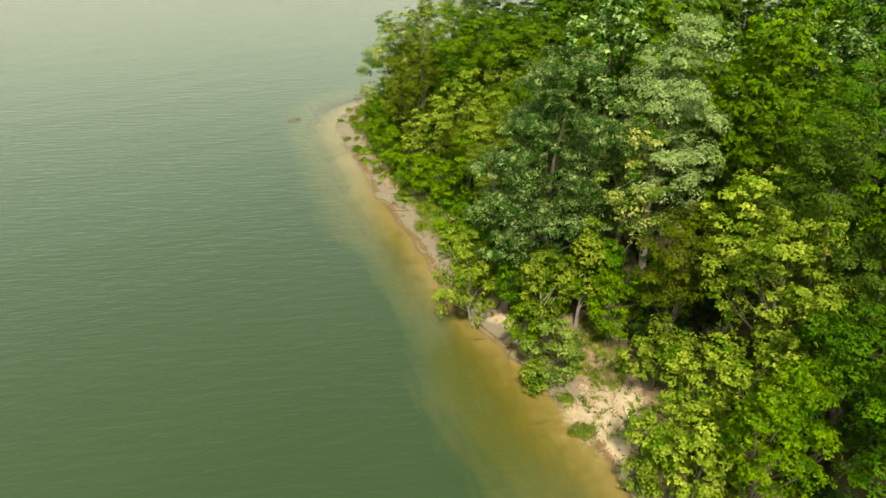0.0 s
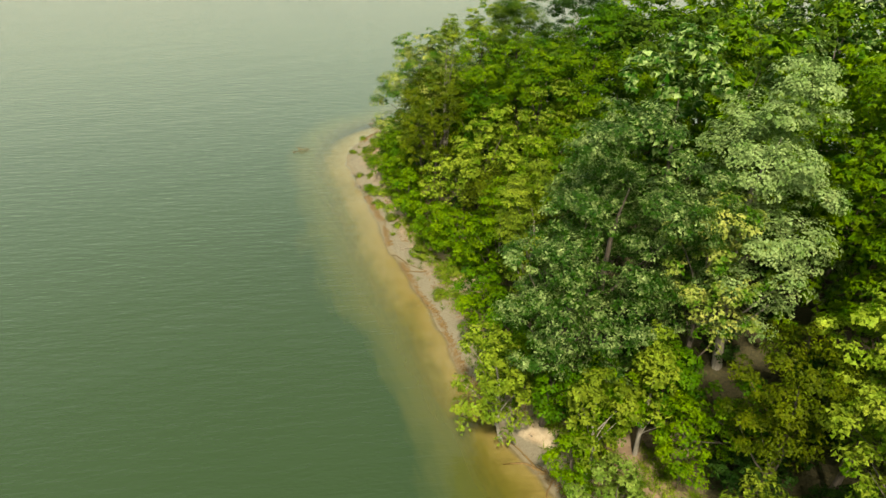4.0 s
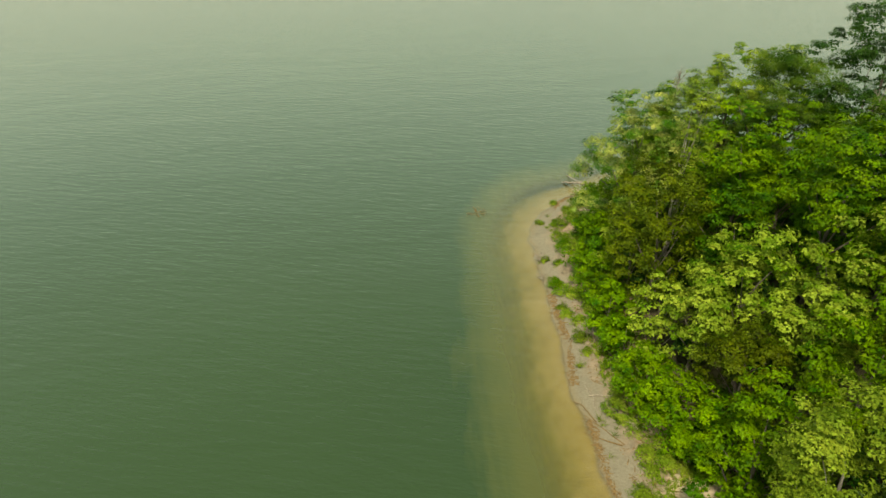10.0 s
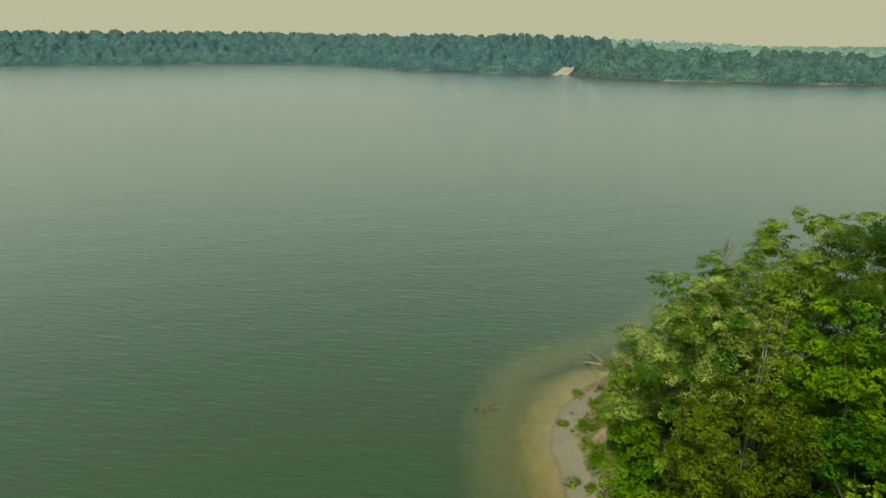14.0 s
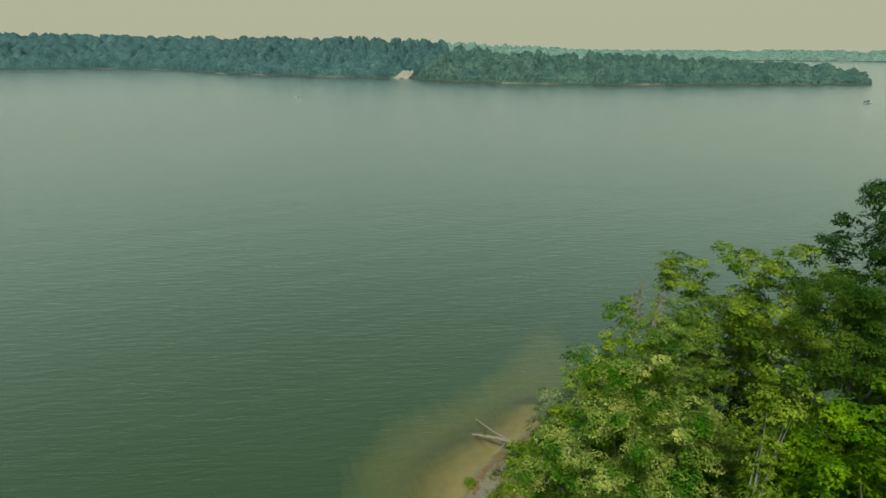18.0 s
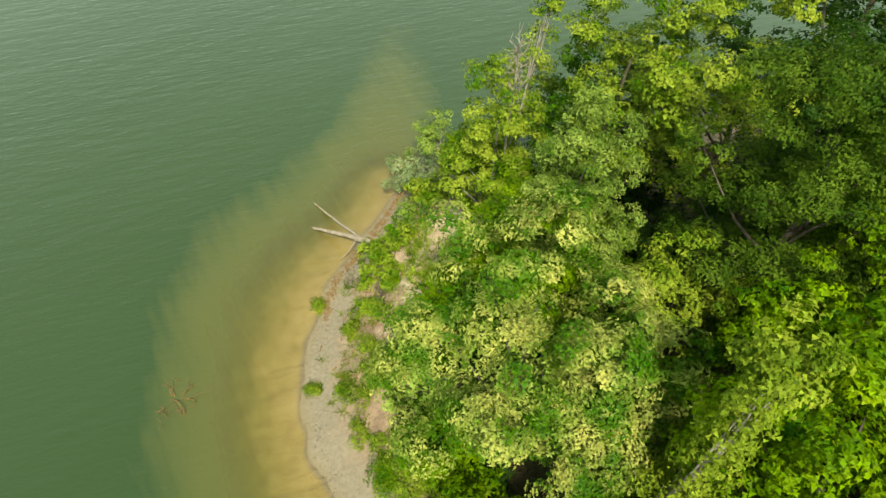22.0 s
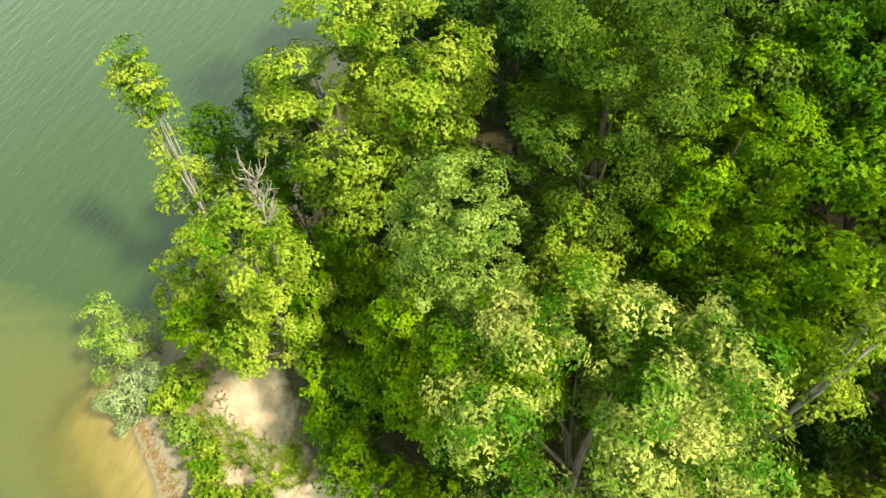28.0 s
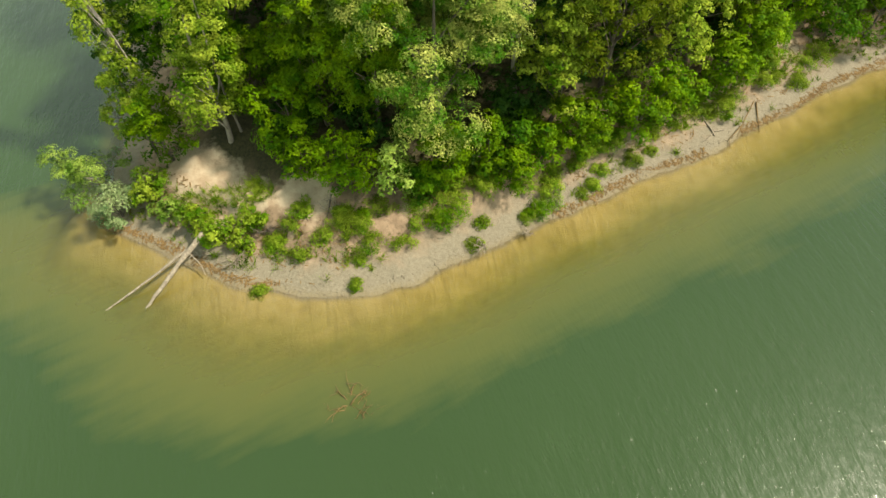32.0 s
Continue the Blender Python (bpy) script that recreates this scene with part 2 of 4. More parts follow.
def ground_material():
    """Lake bed, pebbly beach, eroded earth bank and leaf litter, told apart by how far inland they lie."""
    m, n, l, out = material("shore_ground")
    at = n.new("ShaderNodeAttribute")
    at.attribute_name = "inland"
    bare = n.new("ShaderNodeAttribute")
    bare.attribute_name = "bare"
    fine = noise_node(n, l, 6.0, 8.0, 0.7)
    mid = noise_node(n, l, 1.1, 5.0, 0.6)
    big = noise_node(n, l, 0.22, 4.0, 0.5)
    wob = calc(n, l, "MULTIPLY", calc(n, l, "SUBTRACT", mid, 0.5), 2.6)
    d = calc(n, l, "ADD", at.outputs["Fac"], wob)
    sand = ramp_node(n, l, fine, [(0.25, (0.15, 0.127, 0.086)), (0.5, (0.205, 0.178, 0.123)), (0.75, (0.25, 0.22, 0.156))])
    earth = ramp_node(n, l, mid, [(0.3, (0.15, 0.095, 0.055)), (0.55, (0.30, 0.205, 0.125)), (0.75, (0.41, 0.30, 0.20))])
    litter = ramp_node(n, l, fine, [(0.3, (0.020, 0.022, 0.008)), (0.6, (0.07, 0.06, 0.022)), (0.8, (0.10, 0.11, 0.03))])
    bed = ramp_node(n, l, mid, [(0.2, (0.21, 0.155, 0.045)), (0.45, (0.30, 0.23, 0.072)), (0.7, (0.35, 0.275, 0.10))])
    bed = mix_colour(n, l, calc(n, l, "MULTIPLY", big, 0.25), bed, (0.30, 0.24, 0.08))
    wet = n.new("ShaderNodeMapRange")
    wet.inputs["From Min"].default_value, wet.inputs["From Max"].default_value = -0.35, -0.10
    l.new(at.outputs["Fac"], wet.inputs["Value"])
    dry = n.new("ShaderNodeMapRange")
    dry.inputs["From Min"].default_value, dry.inputs["From Max"].default_value = -0.12, 0.45
    l.new(calc(n, l, "ADD", at.outputs["Fac"], calc(n, l, "MULTIPLY", calc(n, l, "SUBTRACT", fine, 0.5), 0.8)), dry.inputs["Value"])
    c = mix_colour(n, l, wet.outputs[0], bed, mix_colour(n, l, dry.outputs[0], (0.20, 0.162, 0.090), sand))
    s1 = n.new("ShaderNodeMapRange")
    s1.inputs["From Min"].default_value, s1.inputs["From Max"].default_value = 1.2, 2.6
    l.new(d, s1.inputs["Value"])
    c = mix_colour(n, l, calc(n, l, "MULTIPLY", s1.outputs[0], 0.85), c, earth)
    debris = ramp_node(n, l, noise_node(n, l, 2.6, 9.0, 0.75), [(0.50, (0, 0, 0)), (0.64, (1, 1, 1))])
    c = mix_colour(n, l, calc(n, l, "MULTIPLY", calc(n, l, "MULTIPLY", s1.outputs[0], debris), 0.6), c, (0.075, 0.055, 0.030))
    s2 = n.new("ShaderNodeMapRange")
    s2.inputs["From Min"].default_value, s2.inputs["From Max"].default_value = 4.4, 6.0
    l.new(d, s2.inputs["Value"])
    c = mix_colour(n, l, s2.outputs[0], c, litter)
    patch = mix_colour(n, l, 0.55, ramp_node(n, l, fine, [(0.3, (0.30, 0.19, 0.10)), (0.6, (0.46, 0.33, 0.20))]), ramp_node(n, l, mid, [(0.35, (0.30, 0.24, 0.16)), (0.6, (0.50, 0.44, 0.32))]))
    b2 = calc(n, l, "ADD", bare.outputs["Fac"], calc(n, l, "MULTIPLY", calc(n, l, "SUBTRACT", mid, 0.5), 0.8))
    s3 = n.new("ShaderNodeMapRange")
    s3.inputs["From Min"].default_value, s3.inputs["From Max"].default_value = 0.35, 0.55
    l.new(b2, s3.inputs["Value"])
    c = mix_colour(n, l, s3.outputs[0], c, patch)
    p = n.new("ShaderNodeBsdfPrincipled")
    p.inputs["Roughness"].default_value = 0.92
    l.new(c, p.inputs["Base Color"])
    l.new(bump_node(n, l, calc(n, l, "ADD", fine, mid), 0.6, 0.10), p.inputs["Normal"])
    l.new(p.outputs[0], out.inputs[0])
    return m


def water_material():
    """Murky green lake: the bed shows through where it is shallow, silt hides it further out; small wind ripples."""
    m, n, l, out = material("lake_water")
    at = n.new("ShaderNodeAttribute")
    at.attribute_name = "depth"
    cloud = noise_node(n, l, 0.14, 4.0, 0.55)
    dep = calc(n, l, "MULTIPLY", at.outputs["Fac"], calc(n, l, "ADD", calc(n, l, "MULTIPLY", cloud, 0.7), 0.65))
    streak = noise_node(n, l, 0.75, 3.0, 0.6, stretch=((0.32, 1.8, 1.0), 112))
    dep = calc(n, l, "ADD", dep, calc(n, l, "MULTIPLY", calc(n, l, "SUBTRACT", streak, 0.5), calc(n, l, "MINIMUM", calc(n, l, "MULTIPLY", dep, 1.3), 2.2)))
    dep = calc(n, l, "MAXIMUM", dep, 0.0)
    comb = n.new("ShaderNodeCombineColor")
    for socket, k in (("Red", -0.42), ("Green", -0.36), ("Blue", -1.25)):
        l.new(calc(n, l, "EXPONENT", calc(n, l, "MULTIPLY", dep, k)), comb.inputs[socket])
    clear = n.new("ShaderNodeBsdfTransparent")
    l.new(comb.outputs[0], clear.inputs["Color"])
    silt = n.new("ShaderNodeBsdfDiffuse")
    patches = noise_node(n, l, 0.02, 3.0, 0.5)
    near = ramp_node(n, l, patches, [(0.3, (0.020, 0.045, 0.009)), (0.7, (0.028, 0.057, 0.014))])
    shal = n.new("ShaderNodeMapRange")
    shal.inputs["From Min"].default_value, shal.inputs["From Max"].default_value = 0.7, 4.6
    l.new(dep, shal.inputs["Value"])
    l.new(mix_colour(n, l, shal.outputs[0], (0.125, 0.128, 0.026), near), silt.inputs["Color"])
    murk = calc(n, l, "SUBTRACT", 1.0, calc(n, l, "EXPONENT", calc(n, l, "MULTIPLY", dep, -0.78)))
    body = n.new("ShaderNodeMixShader")
    l.new(murk, body.inputs[0])
    l.new(clear.outputs[0], body.inputs[1])
    l.new(silt.outputs[0], body.inputs[2])
    r1 = noise_node(n, l, 1.0, 3.0, 0.6, stretch=((0.42, 1.6, 1.0), 9))
    r2 = noise_node(n, l, 0.10, 2.0, 0.5, stretch=((0.6, 1.7, 1.0), 30))
    r3 = noise_node(n, l, 3.6, 2.0, 0.5, stretch=((0.6, 1.3, 1.0), 2))
    h = calc(n, l, "ADD", r1, calc(n, l, "MULTIPLY", r2, 1.2))
    h = calc(n, l, "ADD", h, calc(n, l, "MULTIPLY", r3, 0.22))
    spark = n.new("ShaderNodeBsdfGlossy")
    spark.inputs["Roughness"].default_value = 0.08
    chops = noise_node(n, l, 4.5, 2.0, 0.5, stretch=((0.6, 1.3, 1.0), 12))
    l.new(bump_node(n, l, chops, 1.0, 0.09), spark.inputs["Normal"])
    sheen = n.new("ShaderNodeBsdfGlossy")
    sheen.inputs["Roughness"].default_value = 0.20
    l.new(bump_node(n, l, h, 0.20, 0.24), sheen.inputs["Normal"])
    sheen.distribution = spark.distribution = "MULTI_GGX"
    gloss = n.new("ShaderNodeMixShader")
    gloss.inputs[0].default_value = 0.82
    l.new(spark.outputs[0], gloss.inputs[1])
    l.new(sheen.outputs[0], gloss.inputs[2])
    fres = n.new("ShaderNodeFresnel")
    fres.inputs["IOR"].default_value = 1.45
    top = n.new("ShaderNodeMixShader")
    chop = n.new("ShaderNodeFresnel")
    chop.inputs["IOR"].default_value = 1.45
    l.new(bump_node(n, l, h, 0.6, 0.20), chop.inputs["Normal"])
    l.new(calc(n, l, "ADD", calc(n, l, "MULTIPLY", fres.outputs[0], 1.0), calc(n, l, "MULTIPLY", calc(n, l, "MINIMUM", chop.outputs[0], 0.45), 0.78)), top.inputs[0])
    l.new(body.outputs[0], top.inputs[1])
    l.new(gloss.outputs[0], top.inputs[2])
    l.new(top.outputs[0], out.inputs[0])
    return m


def plain(name, a, b, scale=20.0, rough=0.7, metal=0.0, start=0.3):
    m, n, l, out = material(name)
    f = noise_node(n, l, scale, 5.0)
    p = n.new("ShaderNodeBsdfPrincipled")
    p.inputs["Roughness"].default_value, p.inputs["Metallic"].default_value = rough, metal
    l.new(ramp_node(n, l, f, [(start, a), (0.7, b)]), p.inputs["Base Color"])
    l.new(bump_node(n, l, f, 0.4, 0.02), p.inputs["Normal"])
    l.new(p.outputs[0], out.inputs[0])
    return m


GROUND, WATER = ground_material(), water_material()
STONE = plain("shore_stone", (0.13, 0.105, 0.07), (0.25, 0.215, 0.15), 9.0, 0.85)
FAR_EARTH = plain("distant_earth_bank", (0.05, 0.06, 0.04), (0.30, 0.25, 0.18), 0.035, 0.95, 0.0, 0.52)
FAR_FLOOR = plain("distant_woodland_floor", (0.03, 0.05, 0.03), (0.07, 0.09, 0.045), 0.05, 0.95)
BOAT_HULL = plain("white_boat_paint", (0.70, 0.70, 0.66), (0.82, 0.82, 0.78), 6.0, 0.35)
BOAT_DARK = plain("dark_boat_fittings", (0.03, 0.03, 0.035), (0.07, 0.07, 0.08), 12.0, 0.5)


# ---- mesh helpers ----
def mesh_of(name, verts, faces, mats, smooth=False):
    """A mesh from an (n, 3) array and an (m, 3 or 4) array."""
    me = bpy.data.meshes.new(name)
    verts, faces = np.asarray(verts, np.float32), np.asarray(faces, np.int32)
    k = faces.shape[1]
    me.vertices.add(len(verts))
    me.vertices.foreach_set("co", verts.ravel())
    me.loops.add(faces.size)
    me.loops.foreach_set("vertex_index", faces.ravel())
    me.polygons.add(len(faces))
    me.polygons.foreach_set("loop_start", np.arange(0, faces.size, k, dtype=np.int32))
    if smooth:
        me.polygons.foreach_set("use_smooth", np.ones(len(faces), bool))
    me.update(calc_edges=True)
    for m in mats if isinstance(mats, (list, tuple)) else [mats]:
        me.materials.append(m)
    return me


def part(name, me, parent, label=""):
    ob = new(name, me)
    ob.parent = parent
    if label:
        ob["label"] = label
    return ob


def tube(points, radii, sides=6):
    """Vertices and quads of a tapered, bent stem; its ends are closed to points."""
    pts = np.asarray(points, float)
    way = np.gradient(pts, axis=0)
    way /= np.linalg.norm(way, axis=1)[:, None] + 1e-9
    side = np.cross(way, np.array([0.31, 0.93, 0.19]))
    side /= np.linalg.norm(side, axis=1)[:, None] + 1e-9
    other = np.cross(way, side)
    ang = np.linspace(0, 2 * np.pi, sides, endpoint=False)
    ring = np.cos(ang)[None, :, None] * side[:, None] + np.sin(ang)[None, :, None] * other[:, None]
    v = (pts[:, None] + ring * np.asarray(radii, float)[:, None, None]).reshape(-1, 3)
    f = []
    for i in range(len(pts) - 1):
        for j in range(sides):
            k = (j + 1) % sides
            f.append((i * sides + j, i * sides + k, (i + 1) * sides + k, (i + 1) * sides + j))
    return v, np.array(f)


def joined(pieces):
    vs, fs, base = [], [], 0
    for v, f in pieces:
        vs.append(v)
        fs.append(f + base)
        base += len(v)
    return np.concatenate(vs), np.concatenate(fs)


def leaf_quads(pos, normal, size, rng, slim=0.6):
    """One folded, pointed leaf spray per point."""
    k = len(pos)
    rnd = rng.normal(size=(k, 3))
    u = np.cross(normal, rnd)
    u /= np.linalg.norm(u, axis=1)[:, None] + 1e-9
    w = np.cross(normal, u)
    s = size[:, None] if np.ndim(size) else size
    fold = normal * s * 0.18
    tip = u * s * (0.5 + 0.2 * rng.random((k, 1)))
    wing = w * s * slim * 0.5
    bend = u * s * (rng.random((k, 1)) - 0.5) * 0.35
    v = np.stack([pos - tip, pos + wing + bend - fold, pos + tip - fold * 0.6, pos - wing + bend - fold], 1).reshape(-1, 3)
    f = np.arange(4 * k).reshape(-1, 4)
    return v, f


def leaf_blades(pos, normal, size, rng, slim=0.6):
    """One small pointed leaf per point."""
    k = len(pos)
    u = np.cross(normal, rng.normal(size=(k, 3)))
    u /= np.linalg.norm(u, axis=1)[:, None] + 1e-9
    w = np.cross(normal, u) * (size * slim * 0.5)[:, None]
    tip = u * (size * (0.45 + 0.2 * rng.random(k)))[:, None]
    skew = w * (rng.random((k, 1)) - 0.5)
    v = np.stack([pos + tip + skew, pos - tip * 0.8 + w, pos - tip * 0.8 - w], 1).reshape(-1, 3)
    return v, np.arange(3 * k).reshape(-1, 3)


PROFILE = {
    "round": lambda u: math.sqrt(max(0.0, 1 - (2 * u - 0.9) ** 2 * 0.78)),
    "oval": lambda u: math.sqrt(max(0.02, 1 - (2 * u - 0.8) ** 2 * 0.68)) * 0.97,
    "cone": lambda u: 1.0 * (1 - u) ** 0.62 + 0.12 if u > 0.15 else 0.85,
    "sprawl": lambda u: 1.1 - 0.85 * u ** 1.4,
    "ragged": lambda u: 0.62 + 0.38 * math.sin(u * 9.0) * (1 - u),
}


def crown(rng, low, top, radius, shape, leaf, density=1.0, lean=(0, 0), flat=0.6, slim=0.6, open_=0.0, lobed=True):
    """Leaves of one crown and the centres of its boughs, about the stem at the origin: boughs stand round the crown's hull,
    each one a billow of leafy sprays on its upper side, with shaded gaps between them."""
    tall = top - low
    fine = 1.0 if lobed else 0.74
    bough = min(1.5, 0.27 * radius + 0.24) * fine
    hull = math.pi * radius * (tall + 0.7 * radius)
    n = max(8, int(hull / (math.pi * bough ** 2) * (1.05 + 0.14 * max(0.0, radius - 3.5)) * (1.0 - 0.4 * open_)))
    ph = rng.random(4) * 6.28
    cs, ss = np.zeros((n, 3)), np.zeros(n)
    for i in range(n):
        size = bough * (0.62 + 0.70 * rng.random())
        best = -1.0
        for _ in range(7):
            u, a = rng.random() ** 0.78, rng.random() * 6.283
            swell = 1 + 0.24 * math.cos(2 * a + ph[0]) * math.sin(4 * u + ph[1]) + 0.16 * math.cos(3 * a + ph[2] + 3 * u)
            r = radius * PROFILE[shape](u) * (swell if lobed else 1 + 0.4 * (swell - 1))
            rr = max(0.0, r - 0.95 * size) * (1.0 if i % 7 else 0.5)
            z = min(low + tall * u, top - 0.8 * size)
            spot = np.array((rr * math.cos(a) + lean[0] * z, rr * math.sin(a) + lean[1] * z, z))
            room = np.min(np.linalg.norm(cs[:i] - spot, axis=1)) if i else 1.0
            if room > best:
                best, cs[i] = room, spot
        ss[i] = size
    m = 11
    away = rng.normal(size=(n, m, 3))
    away[:, :, :2] += (cs[:, :2] / (np.linalg.norm(cs[:, :2], axis=1)[:, None] + 0.4))[:, None] * 0.6
    away[:, :, 2] = away[:, :, 2] * 0.8 + 0.30
    away /= np.linalg.norm(away, axis=2)[:, :, None]
    spray = (ss[:, None] * (0.27 + 0.22 * rng.random((n, m)))).ravel()
    at = (cs[:, None] + away * ss[:, None, None] * (0.60 + 0.28 * rng.random((n, m, 1))) * np.array([1.0, 1.0, 0.80])).reshape(-1, 3)
    away = away.reshape(-1, 3)
    count = np.maximum(7, (2.5 * spray ** 2 / (leaf * leaf * slim * 0.55) * density * (1 - open_)).astype(int))
    count = (count * np.clip(0.45 + 1.1 * (at[:, 2] - low) / tall, 0.45, 1.0)).astype(int)
    idx = np.repeat(np.arange(len(at)), count)
    k = len(idx)
    d = rng.normal(size=(k, 3))
    d[:, 2] = np.abs(d[:, 2]) * 0.95 - 0.22
    d /= np.linalg.norm(d, axis=1)[:, None]
    rad = spray[idx] * (0.50 + 0.55 * rng.random(k) ** 0.7)
    pos = at[idx] + d * rad[:, None] * np.array([1.0, 1.0, flat])
    nrm = d * 0.55 + away[idx] * 0.65 + np.array([0, 0, 0.50]) + rng.normal(size=(k, 3)) * 0.26
    nrm /= np.linalg.norm(nrm, axis=1)[:, None]
    size = leaf * (0.65 + 0.7 * rng.random(k))
    v, f = leaf_blades(pos, nrm, size, rng, slim * 1.1)
    return v, f, cs, ss


def stem_line(rng, a, b, bend, steps=7):
    a, b = np.array(a, float), np.array(b, float)
    t = np.linspace(0, 1, steps)[:, None]
    sway = np.sin(t * np.pi) * rng.normal(size=3) * bend + np.sin(t * 2 * np.pi) * rng.normal(size=3) * bend * 0.4
    return a + (b - a) * t + sway


# ---- the shoreline: a wooded point in a lake, its beach facing west ----
WEST = [(52, -300), (40, -60), (28, -20), (20, 0), (15.5, 11), (11.6, 20), (9.3, 25.7), (6.9, 31), (5.0, 34.4), (3.4, 36.6), (0.4, 42.6),
        (-1.6, 48.7), (-3.3, 51.8), (-4.3, 54.6), (-6.2, 58.8), (-7.5, 63.4), (-9.1, 67.3), (-11.1, 72.7), (-12.4, 76.3), (-12.6, 79.8),
        (-12.0, 82.8), (-11.1, 85.3), (-9.4, 87.6), (-7.8, 90.0), (-6.6, 92.2), (-5.2, 92.9)]
EAST = [(-3.2, 92.3), (0, 92.0), (3.5, 92.4), (7.5, 93.2), (13, 95.4), (20, 95), (28, 92), (40, 86), (60, 75), (100, 45), (160, -20), (220, -300)]
COAST = np.array(WEST + EAST, float)
BARE = [(9.9, 28.2, 1.9), (10.9, 26.2, 1.5), (12.3, 35.9, 1.0), (4.9, 37.6, 0.9), (-5.7, 86.3, 1.7), (-4.2, 87.4, 1.5), (-6.8, 84.4, 1.2), (-7.2, 81.2, 1.3), (0.9, 51.4, 1.2),
        (15.2, 28.4, 0.7)]


def value_noise(x, y, scale, seed):
    """Smooth noise between -1 and 1."""
    u, v = x / scale, y / scale
    i, j = np.floor(u), np.floor(v)
    fu, fv = u - i, v - j
    fu, fv = fu * fu * (3 - 2 * fu), fv * fv * (3 - 2 * fv)

    def at(a, b):
        s = np.sin(a * 127.1 + b * 311.7 + seed * 74.7) * 43758.5453
        return (s - np.floor(s)) * 2 - 1
    return (at(i, j) * (1 - fu) + at(i + 1, j) * fu) * (1 - fv) + (at(i, j + 1) * (1 - fu) + at(i + 1, j + 1) * fu) * fv


def inland(x, y):
    """Metres inland from the waterline (minus: out in the lake)."""
    x, y = np.asarray(x, float), np.asarray(y, float)
    best = np.full(x.shape, 1e9)
    odd = np.zeros(x.shape, bool)
    ring = np.vstack([COAST, [(300, -900), (60, -900)], COAST[:1]])
    for (ax, ay), (bx, by) in zip(ring[:-1], ring[1:]):
        dx, dy = bx - ax, by - ay
        t = np.clip(((x - ax) * dx + (y - ay) * dy) / (dx * dx + dy * dy), 0, 1)
        best = np.minimum(best, np.hypot(x - ax - t * dx, y - ay - t * dy))
        cross = (ay > y) != (by > y)
        odd ^= cross & (x < (bx - ax) * (y - ay) / (by - ay + 1e-12) + ax)
    d = np.where(odd, best, -best)
    return d + value_noise(x, y, 1.7, 3) * 0.22 + value_noise(x, y, 0.7, 5) * 0.10


def shelf(x, y):
    """How wide the sandy shallows run out from the shore: wide off the beach, steep to on the north side of the point."""
    tip = np.exp(-(((x + 13) / 7) ** 2 + ((y - 86) / 8) ** 2))
    south = 1 / (1 + np.exp(np.clip((y - 30) / 3, -40, 40)))
    neck = np.exp(-((y - 39) / 6) ** 2)
    steep = 1 / (1 + np.exp(-np.clip((x + 5.5) / 0.9, -40, 40))) / (1 + np.exp(-np.clip((y - 86) / 2, -40, 40)))
    wide = 2.75 + 0.8 * tip + 0.4 * south - 0.5 * neck + value_noise(x, y, 9.0, 8) * 0.45
    return wide * (1 - 0.78 * steep)


def height(x, y):
    x, y = np.asarray(x, float), np.asarray(y, float)
    d = inland(x, y)
    rough = value_noise(x, y, 1.3, 1) * 0.10 + value_noise(x, y, 0.55, 2) * 0.05
    lip = 2.1 + value_noise(x, y, 4.0, 4) * 0.7
    land = np.interp(d, [0, 0.8, 2.0], [0, 0.16, 0.42]) + np.clip((d - lip) / 1.3, 0, 1) * 0.95 + np.clip((d - 4) / 16, 0, 1) * 2.6
    land = land + rough * np.clip(d / 1.5, 0.15, 1.6)
    sh = shelf(x, y)
    bed = -np.interp(-d / sh, [0, 0.3, 0.7, 1.1, 1.7, 3.0, 8.0], [0, 0.09, 0.30, 1.00, 2.7, 6.0, 9.0])
    # a drowned sand spit runs on north from the point
    run = np.clip((y - 90) / 14, 0, 2.0)
    off = x - (-9.3 + 3.6 * run + value_noise(x, y, 6.0, 9) * 1.2)
    spit = 0.35 + 2.9 * run ** 1.1 + (off / 2.5) ** 2 * 0.9 + value_noise(x, y, 4.0, 6) * 0.3
    bed = np.where(y > 90, np.maximum(bed, -np.maximum(spit, 0.3)), bed)
    return np.where(d > 0, land, bed + rough * 0.4 * np.clip(-d, 0, 1))


def lines(lo, hi, step, far, growth):
    mid = list(np.arange(lo, hi + 1e-6, step))
    s, a = step, lo
    while a > -far:
        s *= growth
        a -= s
        mid.insert(0, a)
    s, a = step, hi
    while a < far:
        s *= growth
        a += s
        mid.append(a)
    return np.array(mid)


def sheet(xs, ys):
    gx, gy = np.meshgrid(xs, ys)
    nx, ny = len(xs), len(ys)
    i = (np.arange(ny - 1)[:, None] * nx + np.arange(nx - 1)[None]).ravel()
    return gx.ravel(), gy.ravel(), np.stack([i, i + 1, i + nx + 1, i + nx], 1)


def float_layer(me, name, values):
    me.attributes.new(name, "FLOAT", "POINT").data.foreach_set("value", np.asarray(values, np.float32))


GX, GY = lines(-19, 17, 0.4, 950, 1.13), lines(19, 99, 0.4, 950, 1.13)
gx, gy, gf = sheet(GX, GY)
gd = inland(gx, gy)
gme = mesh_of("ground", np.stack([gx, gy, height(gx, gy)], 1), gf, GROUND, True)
float_layer(gme, "inland", gd)
bare = np.zeros(len(gx))
for bx, by, br in BARE:
    bare = np.maximum(bare, 1.0 - np.hypot(gx - bx, gy - by) / (2 * br))
float_layer(gme, "bare", bare)
ground = tagged(new("ground", gme), "pebbly sand beach, eroded earth bank and leaf-littered woodland floor", "ground", kind="structure")

